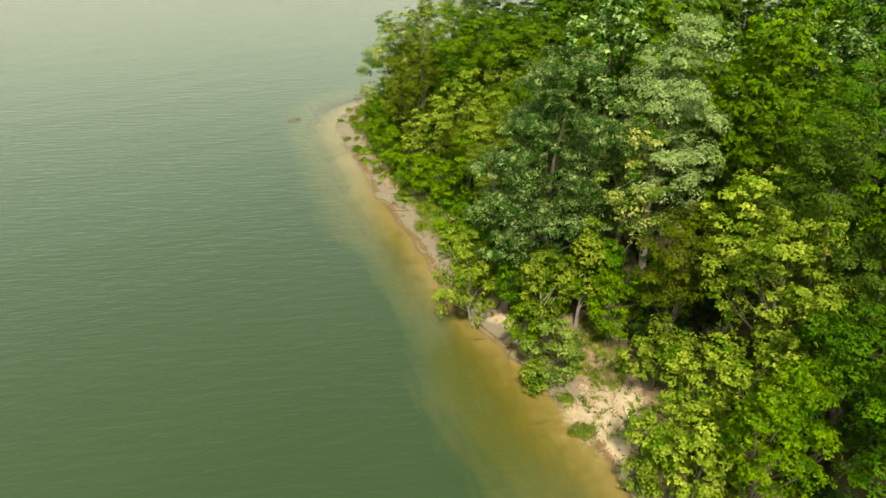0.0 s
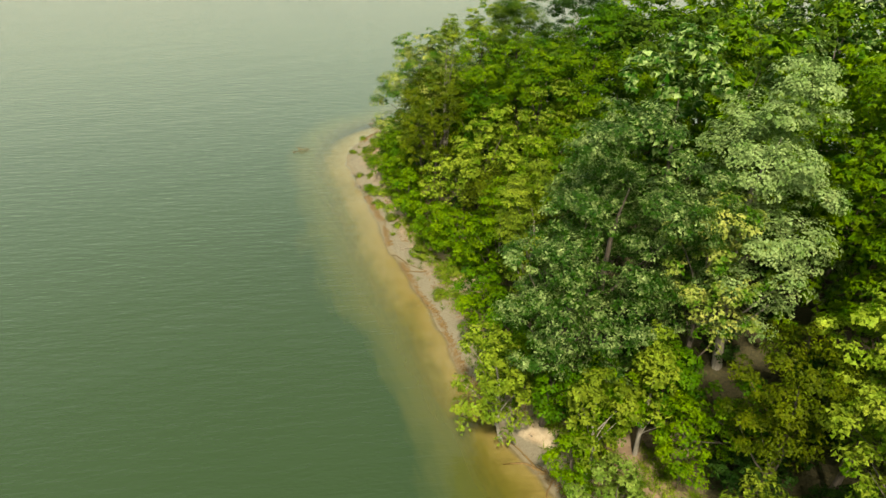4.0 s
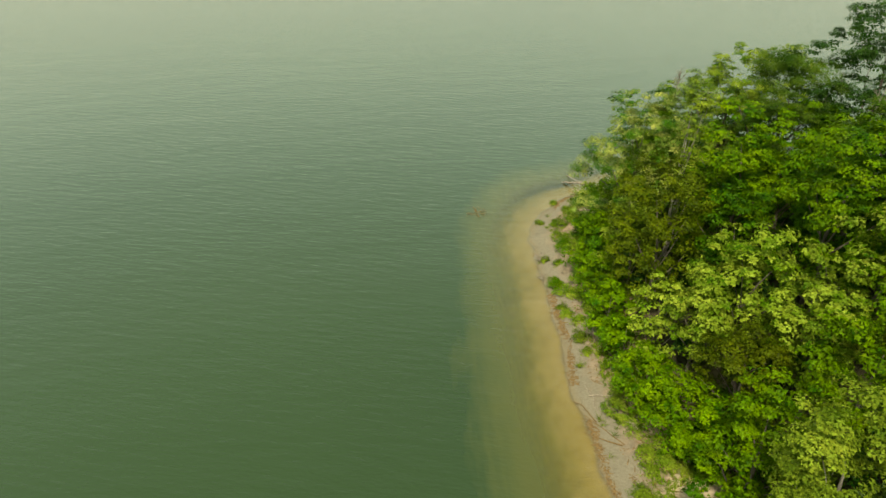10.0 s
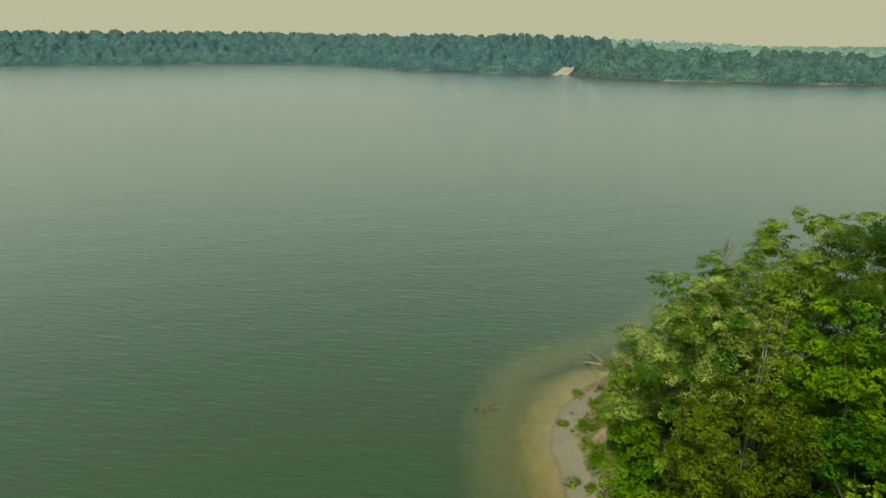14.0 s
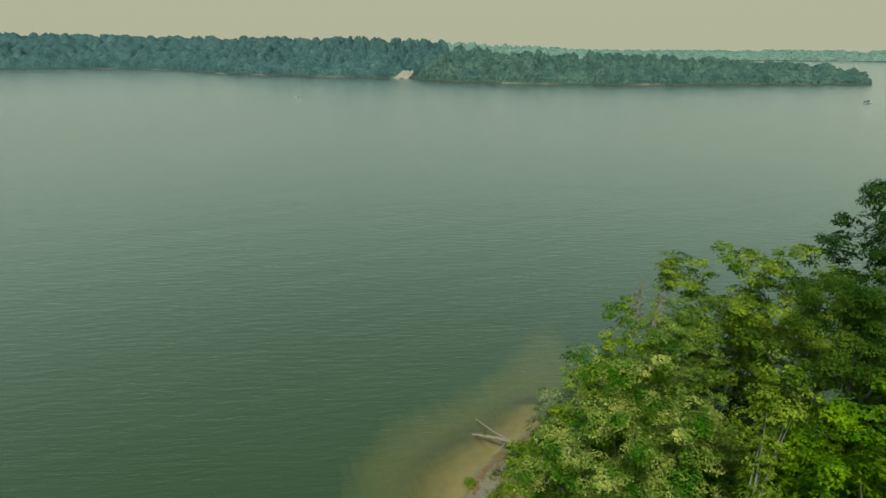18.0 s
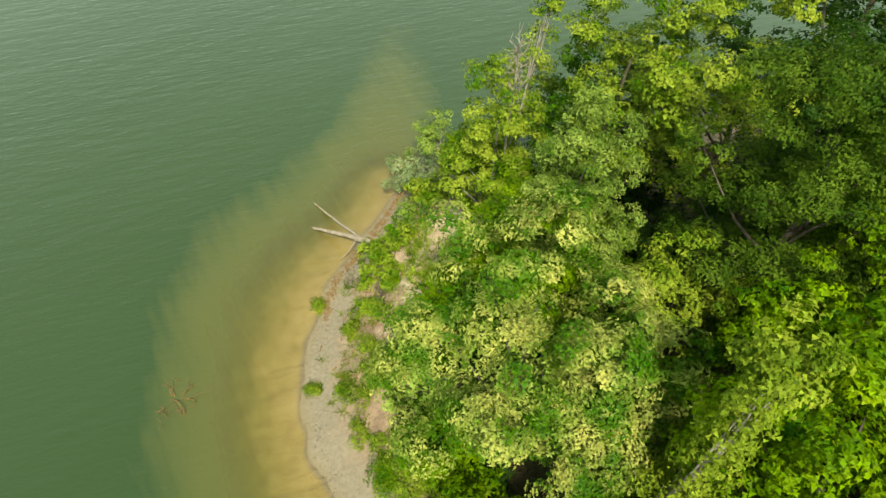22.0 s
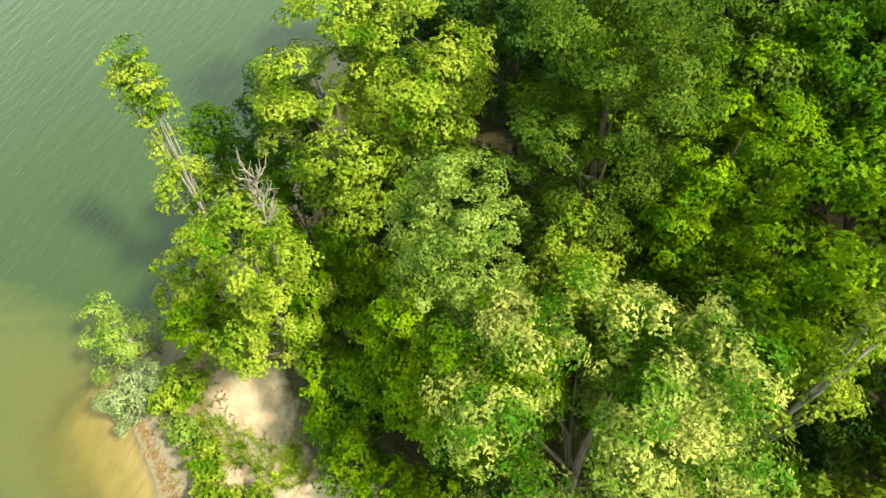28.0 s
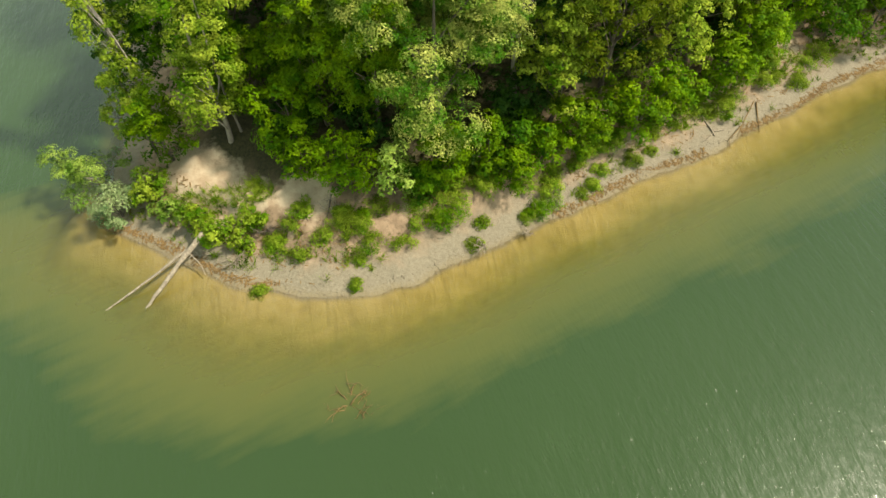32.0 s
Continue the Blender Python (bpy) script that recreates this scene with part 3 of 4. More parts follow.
WX, WY = lines(-30, 24, 0.8, 950, 1.13), lines(15, 108, 0.8, 950, 1.13)
wx, wy, wf = sheet(WX, WY)
wme = mesh_of("water", np.stack([wx, wy, np.zeros(len(wx))], 1), wf, WATER, True)
float_layer(wme, "depth", np.clip(-height(wx, wy), 0, 9))
water = tagged(new("water", wme), "rippled murky green lake with sandy yellow shallows", "lake", kind="structure")


# ---- trees ----
SORTS = {
    # name, label, leaf, shape, spray flatness, leaf size, leaf width, bark
    "maple": ("maple_tree", "maple tree with layered yellow-green leaves on the lake point", "yellow", "round", 0.50, 0.23, 0.72, BARK),
    "young": ("maple_tree", "maple tree with fresh bright green layered foliage", "bright", "oval", 0.52, 0.215, 0.70, BARK),
    "beech": ("beech_tree", "dense mid-green broadleaf tree in the wood", "green", "round", 0.60, 0.23, 0.62, BARK),
    "oak": ("oak_tree", "tall dark green oak with an open billowing crown", "dark", "round", 0.62, 0.22, 0.62, BARK),
    "elm": ("elm_tree", "tall olive green tree with fine small leaves", "olive", "oval", 0.75, 0.21, 0.55, BARK),
    "hornbeam": ("hornbeam_tree", "compact rounded tree with fine brownish olive leaves", "brown", "round", 0.85, 0.19, 0.60, BARK),
    "white_oak": ("white_oak_tree", "broad oak with silvery grey-green leaf tufts", "silver", "round", 0.62, 0.165, 0.66, BARK),
    "poplar": ("poplar_tree", "tall tapering poplar with pale silvery green leaves", "ashen", "cone", 0.70, 0.18, 0.70, PALE_BARK),
    "basswood": ("basswood_tree", "spreading tree with pale cream seed tufts over green leaves", "cream", "round", 0.60, 0.15, 0.60, BARK),
    "ash": ("ash_tree", "slender open tree with pale yellow-green leaves and light bark", "pale", "ragged", 0.60, 0.26, 0.62, PALE_BARK),
    "locust": ("locust_tree", "young tree with soft grey-green upright foliage", "soft", "oval", 0.80, 0.20, 0.50, BARK),
    # undergrowth takes the dark leaves so gaps between the crowns read as shade
    "undergrowth": ("shrub", "shrub under the wood, leaf colour darkened for the canopy's shade", "dark", "round", 0.65, 0.36, 0.60, BARK),
    "sumac": ("sumac_bush", "leafy yellow-green sumac bush on the bank", "bright", "round", 0.60, 0.22, 0.55, BARK),
    "shrub": ("shrub", "low yellow-green leafy shrub on the sandy bank", "yellow", "round", 0.70, 0.20, 0.60, BARK),
    "green_shrub": ("shrub", "rounded mid-green shrub under the trees", "green", "round", 0.70, 0.24, 0.60, BARK),
    "willow": ("willow_shrub", "blue-grey willow shrub with slender leaves at the water's edge", "blue", "round", 0.75, 0.26, 0.28, BARK),
    "dogwood": ("dogwood_shrub", "grey-green spreading shrub on the earth bank", "soft", "round", 0.55, 0.28, 0.45, BARK),
    "olive_shrub": ("shrub", "brownish olive shrub on the eroded bank", "pale", "round", 0.70, 0.20, 0.55, BARK),
}
tree_count = [0]


def tree(sort, x, y, top, radius, low=None, lean=(0.0, 0.0), density=1.0, shape=None, leaf=None, limbs=9, label="", open_=0.0, seed=None, skin=None, slender=1.0, lobed=True):
    """A tree or shrub rooted in the ground at x, y, its top at that height over the lake: trunk, limbs and a crown of leaves."""
    name, words, tint, form, flat, size, slim, bark = SORTS[sort]
    bark = skin or bark
    tree_count[0] += 1
    rng = np.random.default_rng(seed or 100 + tree_count[0])
    z0 = float(height(np.array([x]), np.array([y]))[0]) - 0.08
    h = top - z0
    radius *= 0.95 if radius > 2.4 else 1.0
    low = h * 0.25 if low is None else low
    size = 0.82 * (leaf or size)
    v, f, cs, ss = crown(rng, low, h, radius, shape or form, size, density, lean, flat, slim, open_, lobed)
    root = new(name)
    root.location, root.rotation_euler.z = (x, y, z0), 0.0
    root.empty_display_size = 0.3
    tagged(root, label or words, "shrub" if "shrub" in name or "bush" in name else "tree")
    mast = np.array([lean[0] * h * 0.7, lean[1] * h * 0.7, h * 0.76])
    line = stem_line(rng, (0, 0, 0), mast, 0.035 * h, 8)
    line[0] = (0, 0, -0.15)
    r0 = (0.008 * h + 0.018 * radius + 0.01) * slender
    part("trunk", mesh_of("trunk", *tube(line, r0 * np.array([1.35, 1.05, 0.92, 0.8, 0.66, 0.5, 0.30, 0.08]), 8), bark, True), root)
    order = np.argsort(-ss * (0.4 + np.hypot(cs[:, 0], cs[:, 1])))[:limbs]
    for i in order:
        t = np.clip((cs[i, 2] / h - 0.16) * 0.95, 0.1, 0.92) * 7
        k = int(t)
        a = line[k] + (line[min(k + 1, 7)] - line[k]) * (t - k)
        ln = stem_line(rng, a, cs[i] - (0, 0, 0.1 * ss[i]), 0.06 * radius, 5)
        rr = r0 * (0.5 - 0.03 * t)
        part("limb", mesh_of("limb", *tube(ln, rr * np.array([1, 0.8, 0.6, 0.4, 0.12]), 5), bark, True), root)
    part("crown", mesh_of("crown", v, f, LEAF[tint]), root)
    return root


# the wood at the south of the beach
tree("poplar", 15.2, 41.0, 21.3, 4.8, 4.0)
tree("white_oak", 8.0, 39.6, 18.6, 4.9, 3.2)
tree("white_oak", 5.0, 38.0, 15.0, 3.0, 3.0)
tree("green_shrub", 6.2, 37.0, 6.2, 2.2, 0.6)
tree("green_shrub", 10.8, 36.8, 7.4, 2.3, 0.8)
tree("sumac", 3.6, 40.2, 5.4, 1.9, 0.5)
tree("green_shrub", 13.8, 34.6, 7.0, 2.2, 0.7)
tree("basswood", 12.4, 38.8, 15.2, 2.8, 5.0, leaf=0.24, label="tree with pale green drooping sprays in the dark of the wood")
tree("ash", 4.1, 45.8, 13.4, 2.3, 3.5, shape="round", leaf=0.155)
tree("young", 21.0, 34.5, 19.0, 3.6)
tree("elm", 19.8, 30.0, 18.4, 3.3)
tree("beech", 25.5, 38.0, 18.5, 4.0)
tree("young", 24.5, 50.3, 18.2, 3.9)
tree("elm", 29.0, 46.0, 17.5, 4.2)
tree("maple", 17.2, 27.2, 14.3, 3.3, 4.5)
tree("maple", 17.6, 32.2, 14.5, 3.0, 4.0)
tree("hornbeam", 14.0, 31.8, 12.2, 2.6, 4.0, label="tree with tired reddish olive leaves")
tree("ash", 9.4, 35.2, 9.8, 1.7, 2.5, shape="cone", open_=0.1)
tree("ash", 6.6, 33.9, 8.0, 1.6, 2.5, shape="round")
tree("sumac", 7.6, 35.4, 7.4, 2.0, 1.0)
tree("sumac", 11.2, 33.4, 7.0, 1.9, 1.0)
tree("ash", 2.7, 37.2, 7.4, 2.2, 0.7, lean=(-0.14, 0.04), shape="round", label="pale olive waterside tree leaning over the shallows")
tree("dogwood", 7.6, 31.6, 4.4, 2.1, 0.5)
tree("sumac", 6.2, 33.6, 5.0, 1.6, 0.5)
tree("shrub", 6.2, 30.6, 2.3, 1.1, 0.2)
tree("maple", 12.9, 29.2, 6.4, 1.9, 0.7)
tree("maple", 14.2, 26.2, 7.4, 2.4, 0.9, label="yellow-green maple sapling clump above the sand")
tree("maple", 12.4, 24.2, 5.4, 2.0, 0.5)
tree("young", 14.4, 19.6, 11.6, 2.2, 2.5)
tree("beech", 18.2, 22.2, 12.6, 2.9, 2.5)
tree("maple", 16.6, 24.0, 9.5, 2.3, 1.5)
tree("maple", 12.6, 21.4, 7.0, 2.1, 0.8)
tree("shrub", 10.6, 22.8, 2.6, 1.1, 0.2)
tree("maple", 13.6, 17.2, 6.0, 2.0, 0.8)
tree("elm", 21.0, 25.4, 15.0, 3.2)
tree("maple", 16.0, 15.2, 8.0, 2.6, 1.0)
tree("beech", 20.2, 17.6, 13.5, 3.3)
tree("young", 24.0, 29.0, 17.5, 3.8)

# along the middle of the beach
tree("young", 11.0, 57.6, 17.2, 4.6, 4.5)
tree("young", 6.6, 62.8, 17.3, 4.0, 4.5)
tree("maple", 6.9, 57.2, 15.0, 3.0, 4.0)
tree("beech", 11.4, 68.0, 18.8, 4.2)
tree("maple", 3.0, 58.4, 12.7, 2.6, 3.0)
tree("maple", 0.3, 58.0, 10.1, 1.9, 2.5, label="bright yellow maple sapling among darker trees")
tree("maple", -1.9, 59.9, 8.2, 1.6, 1.5)
tree("maple", 5.2, 56.0, 11.4, 2.3, 3.0)
tree("hornbeam", -2.9, 64.7, 13.2, 3.2, 2.6, lobed=False)
tree("hornbeam", 2.2, 54.6, 9.4, 2.2, 1.5)
tree("young", 2.6, 49.8, 10.5, 2.6, 2.0)
tree("sumac", -0.2, 54.6, 5.8, 2.0, 0.5)
tree("sumac", 2.2, 52.0, 6.5, 2.2, 0.6)
tree("sumac", -2.0, 57.2, 5.2, 1.8, 0.5)
tree("young", 6.4, 51.8, 13.5, 3.2, 3.0)
tree("white_oak", 8.4, 46.8, 15.0, 3.2, 4.0)
tree("green_shrub", 3.4, 42.6, 6.0, 2.3, 0.6)
tree("sumac", 2.0, 45.2, 5.4, 2.0, 0.5)
tree("green_shrub", 1.8, 48.0, 5.0, 1.8, 0.5)
tree("ash", -1.4, 69.0, 17.1, 1.35, 6.5, open_=0.25, limbs=14, leaf=0.16)
tree("young", 1.5, 68.8, 16.4, 3.1, 3.5, leaf=0.2)
tree("young", 5.0, 72.2, 15.3, 2.9, 4.0, leaf=0.165)
tree("maple", -3.9, 67.6, 9.9, 2.0, 1.5)
tree("maple", 1.4, 61.8, 10.6, 2.2, 2.0)
tree("beech", 1.6, 64.8, 12.0, 2.6, 2.5)
tree("sumac", -4.6, 62.6, 5.6, 1.9, 0.5)
tree("sumac", -5.6, 66.4, 5.0, 1.7, 0.5)
tree("green_shrub", -5.9, 69.8, 4.6, 1.7, 0.4)
tree("beech", 7.0, 67.2, 14.2, 3.2)
tree("elm", 9.6, 73.2, 15.5, 3.3)

# the point
tree("basswood", -4.4, 73.9, 14.8, 4.5, 2.2)
tree("basswood", -2.4, 72.2, 13.0, 2.5, 4.0, leaf=0.17)
tree("young", -3.6, 77.0, 12.4, 2.5, 2.0, leaf=0.17)
tree("elm", 4.6, 76.2, 18.2, 3.7, 3.0, leaf=0.14)
tree("maple", 2.2, 84.6, 16.1, 3.1, 5.0, leaf=0.165)
tree("maple", 4.9, 83.0, 16.5, 3.3, 5.0, leaf=0.165)
tree("oak", 12.0, 85.4, 20.0, 5.3, 3.5)
tree("oak", 8.6, 80.2, 14.6, 2.3, 4.0)
tree("oak", 13.6, 80.0, 18.2, 3.6)
tree("locust", -1.4, 79.0, 14.9, 2.5, 2.0, leaf=0.14, lobed=False)
tree("young", -2.8, 79.8, 11.0, 2.4, 1.2, leaf=0.165)
tree("maple", -2.9, 85.2, 12.4, 2.1, 1.8, leaf=0.155, skin=PALE_BARK, label="yellow maple with a dead forked top on the point")
tree("maple", -1.2, 88.0, 12.9, 1.5, 5.0, lean=(0.20, 0.36), open_=0.1, limbs=14, shape="ragged", leaf=0.155, skin=PALE_BARK, slender=0.6, label="thin yellow maple leaning far out over the water")
tree("green_shrub", 2.4, 90.8, 9.4, 2.0, 1.0)
tree("oak", 4.8, 89.2, 10.4, 2.3, 1.5)
tree("beech", 1.2, 86.4, 9.4, 2.4, 1.2)
tree("sumac", -1.6, 83.4, 8.4, 2.0, 1.0)
tree("sumac", -4.2, 81.6, 6.8, 1.9, 0.8)
tree("sumac", -6.0, 81.2, 4.6, 1.4, 0.6)
tree("sumac", -3.4, 88.4, 6.2, 1.6, 0.6)
tree("maple", -2.2, 89.6, 7.4, 1.7, 1.2)
tree("sumac", -6.8, 78.8, 5.4, 1.8, 0.5)
tree("dogwood", -7.3, 76.6, 4.6, 1.5, 0.4, label="shrub with drooping grey-green leaves under the big tree")
tree("sumac", -7.0, 74.0, 5.0, 1.7, 0.4)
tree("sumac", -6.6, 71.6, 4.8, 1.6, 0.4)
tree("sumac", -7.4, 70.4, 3.6, 1.4, 0.3)
tree("sumac", -6.2, 68.4, 4.2, 1.5, 0.3)
tree("sumac", -5.0, 64.8, 4.4, 1.5, 0.3)
tree("sumac", -3.4, 60.4, 4.6, 1.6, 0.3)
tree("sumac", -1.2, 56.0, 4.0, 1.5, 0.3)
tree("sumac", 0.6, 53.0, 4.2, 1.5, 0.3)
tree("green_shrub", -7.9, 75.2, 3.4, 1.3, 0.3)
tree("young", 3.2, 72.6, 12.5, 2.2, 2.0, leaf=0.165)
tree("maple", 1.2, 75.6, 11.2, 2.2, 2.0, leaf=0.155)
tree("sumac", 0.8, 81.8, 7.6, 2.1, 0.8)
tree("sumac", 0.0, 71.6, 8.2, 2.1, 0.8)
tree("sumac", -0.6, 76.6, 8.0, 2.1, 0.8)
tree("young", 8.6, 77.4, 13.5, 2.6)
tree("undergrowth", 5.4, 86.2, 7.0, 2.2, 0.6, leaf=0.24)
tree("undergrowth", 3.4, 80.6, 6.4, 2.2, 0.6, leaf=0.24)
tree("undergrowth", 7.0, 83.6, 7.2, 2.3, 0.6, leaf=0.24)
tree("undergrowth", 0.6, 66.8, 6.4, 2.0, 0.6, leaf=0.24)
tree("willow", -6.1, 91.2, 2.7, 1.5, 0.15)
tree("shrub", -5.4, 89.4, 2.6, 1.2, 0.15)
tree("dogwood", -3.8, 92.2, 3.6, 2.1, 0.8, lean=(-0.25, 0.30), open_=0.25, shape="ragged", leaf=0.17, limbs=14, skin=PALE_BARK, label="grey-green straggling shrub with bare twigs leaning over the water")
tree("dogwood", -6.8, 88.2, 2.0, 0.9, 0.1)
tree("shrub", -7.6, 87.0, 1.9, 1.0, 0.1)
tree("shrub", -8.5, 85.9, 1.9, 1.1, 0.1)
tree("shrub", -7.9, 84.2, 2.1, 1.0, 0.1)
tree("shrub", -9.3, 84.8, 1.5, 0.8, 0.1)
tree("shrub", -8.0, 81.5, 1.8, 0.75, 0.1, leaf=0.16)


# ---- the rest of the wood inland ----
fill_rng = random.Random(7)
placed = [(o.location.x, o.location.y) for o in scene.objects if o.parent is None and "category" in o.keys() and o["category"] in ("tree", "shrub")]
stock = []
for sort, h, r in (("young", 17, 3.6), ("beech", 16, 3.8), ("elm", 17, 3.4), ("maple", 15, 3.3), ("young", 16, 3.8), ("white_oak", 16.5, 3.7)):
    stock.append((h, tree(sort, 34 + 7 * len(stock), 24 + 3 * len(stock), h + 4.0, r, 3.5, leaf=0.54, limbs=4)))
    placed.append((34 + 7 * (len(stock) - 1), 24 + 3 * (len(stock) - 1)))
# filler shrubs between the trees, the deep wood's shade put into their colour
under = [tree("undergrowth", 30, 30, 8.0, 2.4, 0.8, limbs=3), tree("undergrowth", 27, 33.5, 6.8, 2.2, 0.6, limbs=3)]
for i in range(2400):
    x, y = fill_rng.uniform(8, 50), fill_rng.uniform(0, 94)
    d = float(inland(np.array([x]), np.array([y]))[0])
    if d < 3.5 or x < 10 - 0.05 * y or min(math.hypot(x - a, y - b) for a, b in placed) < 4.6:
        continue
    if math.hypot(x - 10.5, y - 27.5) < 6 or (x < 15 and y > 87):
        continue
    placed.append((x, y))
    h, src = fill_rng.choice(stock)
    k = fill_rng.uniform(0.82, 1.08)
    z = float(height(np.array([x]), np.array([y]))[0]) - 0.1
    c = copy_thing(src, pose(x, y, z, 0, 0, fill_rng.uniform(0, 360)))
    c.scale = (k * fill_rng.uniform(0.92, 1.1), k * fill_rng.uniform(0.92, 1.1), k)
low_placed = []
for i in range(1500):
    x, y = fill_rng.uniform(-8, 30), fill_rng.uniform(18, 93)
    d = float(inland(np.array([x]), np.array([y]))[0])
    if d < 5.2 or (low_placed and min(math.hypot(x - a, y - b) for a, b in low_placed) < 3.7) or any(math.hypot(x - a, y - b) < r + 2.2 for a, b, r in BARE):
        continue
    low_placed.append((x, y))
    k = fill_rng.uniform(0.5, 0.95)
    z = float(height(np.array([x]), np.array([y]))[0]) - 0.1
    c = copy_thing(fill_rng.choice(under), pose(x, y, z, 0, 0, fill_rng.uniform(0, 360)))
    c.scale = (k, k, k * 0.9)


# ---- far shores ----
def far_shore(name, label, line, hill, depth, tall, spacing, seed, leaves="far"):
    """A low wooded bank across the lake: earth edge, rising floor and a joined canopy of tree crowns."""
    rng = np.random.default_rng(seed)
    pts = np.array(line, float)
    seg = np.hypot(*np.diff(pts[:, :2], axis=0).T)
    s = np.concatenate([[0], np.cumsum(seg)])
    t = np.arange(0, s[-1], 6.0)
    px, py, ph = np.interp(t, s, pts[:, 0]), np.interp(t, s, pts[:, 1]), np.interp(t, s, pts[:, 2])
    px, py = px + value_noise(t, t * 0, 22.0, seed) * 3, py + value_noise(t, t * 0 + 5, 17.0, seed) * 4
    wide = np.clip(t[None] + np.linspace(-70, 70, 21)[:, None], 0, s[-1])
    ang = np.unwrap(np.arctan2(np.gradient(np.interp(wide, s, pts[:, 1]).mean(0)), np.gradient(np.interp(wide, s, pts[:, 0]).mean(0)))) + np.pi / 2
    offs = np.array([-12, 0, 0.5, 1.6, 15, 40, depth * 0.6, depth])
    zs = np.array([-3, -0.05, 0.35, 1.0, 2.5, 0.45 * hill + 2, 0.9 * hill + 2, hill + 1])
    scale = ph / max(ph.max(), 1e-6)
    grid = np.stack([px[:, None] + np.cos(ang)[:, None] * offs, py[:, None] + np.sin(ang)[:, None] * offs,
                     np.where(zs[None] > 2.5, 2.5 + (zs[None] - 2.5) * scale[:, None], zs[None]) + rng.normal(size=(len(t), 8)) * 0.12 * (np.abs(zs) > 0.5)], 2)
    i = (np.arange(len(t) - 1)[:, None] * 8 + np.arange(7)[None]).ravel()
    me = mesh_of("far_bank", grid.reshape(-1, 3), np.stack([i, i + 1, i + 9, i + 8], 1), [FAR_EARTH, FAR_FLOOR])
    me.polygons.foreach_set("material_index", np.tile(np.array([0, 0, 0, 1, 1, 1, 1], np.int32), len(t) - 1))
    tagged(new("far_bank", me), "low eroded earth bank across the lake", "ground", kind="structure")
    # the canopy: overlapping domes of single crowns, roughened, with leaf sprays standing out of it
    us, os_ = np.arange(0, s[-1], 1.7), np.concatenate([[0.7, 1.1, 1.9], np.arange(3.2, depth, 1.7)])
    gu, go = (w.ravel() for w in np.meshgrid(us, os_, indexing="ij"))
    sc = np.interp(gu, t, scale)
    floor_z = np.interp(go, offs, zs)
    floor_z = np.where(floor_z > 2.5, 2.5 + (floor_z - 2.5) * sc, floor_z)
    lid = np.full(len(gu), 0.34) * tall
    for q in range(int(s[-1] * depth / spacing ** 2 * 2.2)):
        cu, co = rng.random() * s[-1], 2.0 + (depth - 2.0) * rng.random()
        h = tall * (0.60 + 0.5 * rng.random() ** 1.4) * (0.8 if co < 8 else 1.0)
        r = spacing * (0.42 + 0.26 * rng.random())
        near = (np.abs(gu - cu) < r) & (np.abs(go - co) < r)
        dd = ((gu[near] - cu) ** 2 + (go[near] - co) ** 2) / r ** 2
        lid[near] = np.maximum(lid[near], np.where(dd < 1, h * (0.22 + 0.78 * np.sqrt(np.clip(1 - dd, 0, 1))), 0))
    lid *= (0.55 + 0.45 * sc) * np.clip((go - 0.7) / 1.6, 0, 1) ** 0.5 * np.clip((s[-1] - gu) / 6, 0.1, 1) * np.clip(gu / 6, 0.1, 1)
    lid += rng.normal(size=len(gu)) * 0.20 * (lid > 1.5)
    wu, wo = gu + rng.normal(size=len(gu)) * 0.4, go + rng.normal(size=len(gu)) * 0.3
    a = np.interp(wu, t, ang)
    v = np.stack([np.interp(wu, t, px) + np.cos(a) * wo, np.interp(wu, t, py) + np.sin(a) * wo, floor_z + lid], 1)
    k = len(os_)
    i = (np.arange(len(us) - 1)[:, None] * k + np.arange(k - 1)[None]).ravel()
    f = np.concatenate([np.stack([i, i + 1, i + k + 1], 1), np.stack([i, i + k + 1, i + k], 1)])
    pick = rng.integers(0, len(v), int(len(v) * 1.7))
    pick = pick[lid[pick] > 1.2]
    nr = rng.normal(size=(len(pick), 3)) * 0.6 + np.stack([-np.cos(a[pick]) * 0.6, -np.sin(a[pick]) * 0.6, np.full(len(pick), 0.7)], 1)
    nr /= np.linalg.norm(nr, axis=1)[:, None]
    lv, lf = leaf_quads(v[pick] + nr * 0.35 - (0, 0, 0.6) * rng.random((len(pick), 1)), nr, 1.05 * (0.5 + 0.8 * rng.random(len(pick))), rng, 0.9)
    lf = np.concatenate([lf[:, [0, 1, 2]], lf[:, [0, 2, 3]]]) + len(v)
    tagged(new(name, mesh_of(name, np.concatenate([v, lv]), np.concatenate([f, lf]), LEAF[leaves])), label, "woods", kind="stuff")


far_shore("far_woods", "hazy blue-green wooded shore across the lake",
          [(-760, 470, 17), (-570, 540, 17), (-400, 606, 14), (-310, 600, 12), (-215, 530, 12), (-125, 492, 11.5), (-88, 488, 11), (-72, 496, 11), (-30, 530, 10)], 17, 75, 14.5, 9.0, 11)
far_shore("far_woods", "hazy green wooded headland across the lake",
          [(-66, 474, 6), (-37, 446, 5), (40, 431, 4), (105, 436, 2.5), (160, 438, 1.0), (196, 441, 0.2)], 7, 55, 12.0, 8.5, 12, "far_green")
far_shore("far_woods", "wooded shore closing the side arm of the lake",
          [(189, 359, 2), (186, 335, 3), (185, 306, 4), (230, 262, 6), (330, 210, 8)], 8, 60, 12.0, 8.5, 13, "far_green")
far_shore("far_woods", "far wooded shore at the end of the lake arm, coloured bluish for haze",
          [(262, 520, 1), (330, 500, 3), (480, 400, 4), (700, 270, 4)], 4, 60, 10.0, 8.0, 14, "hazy")
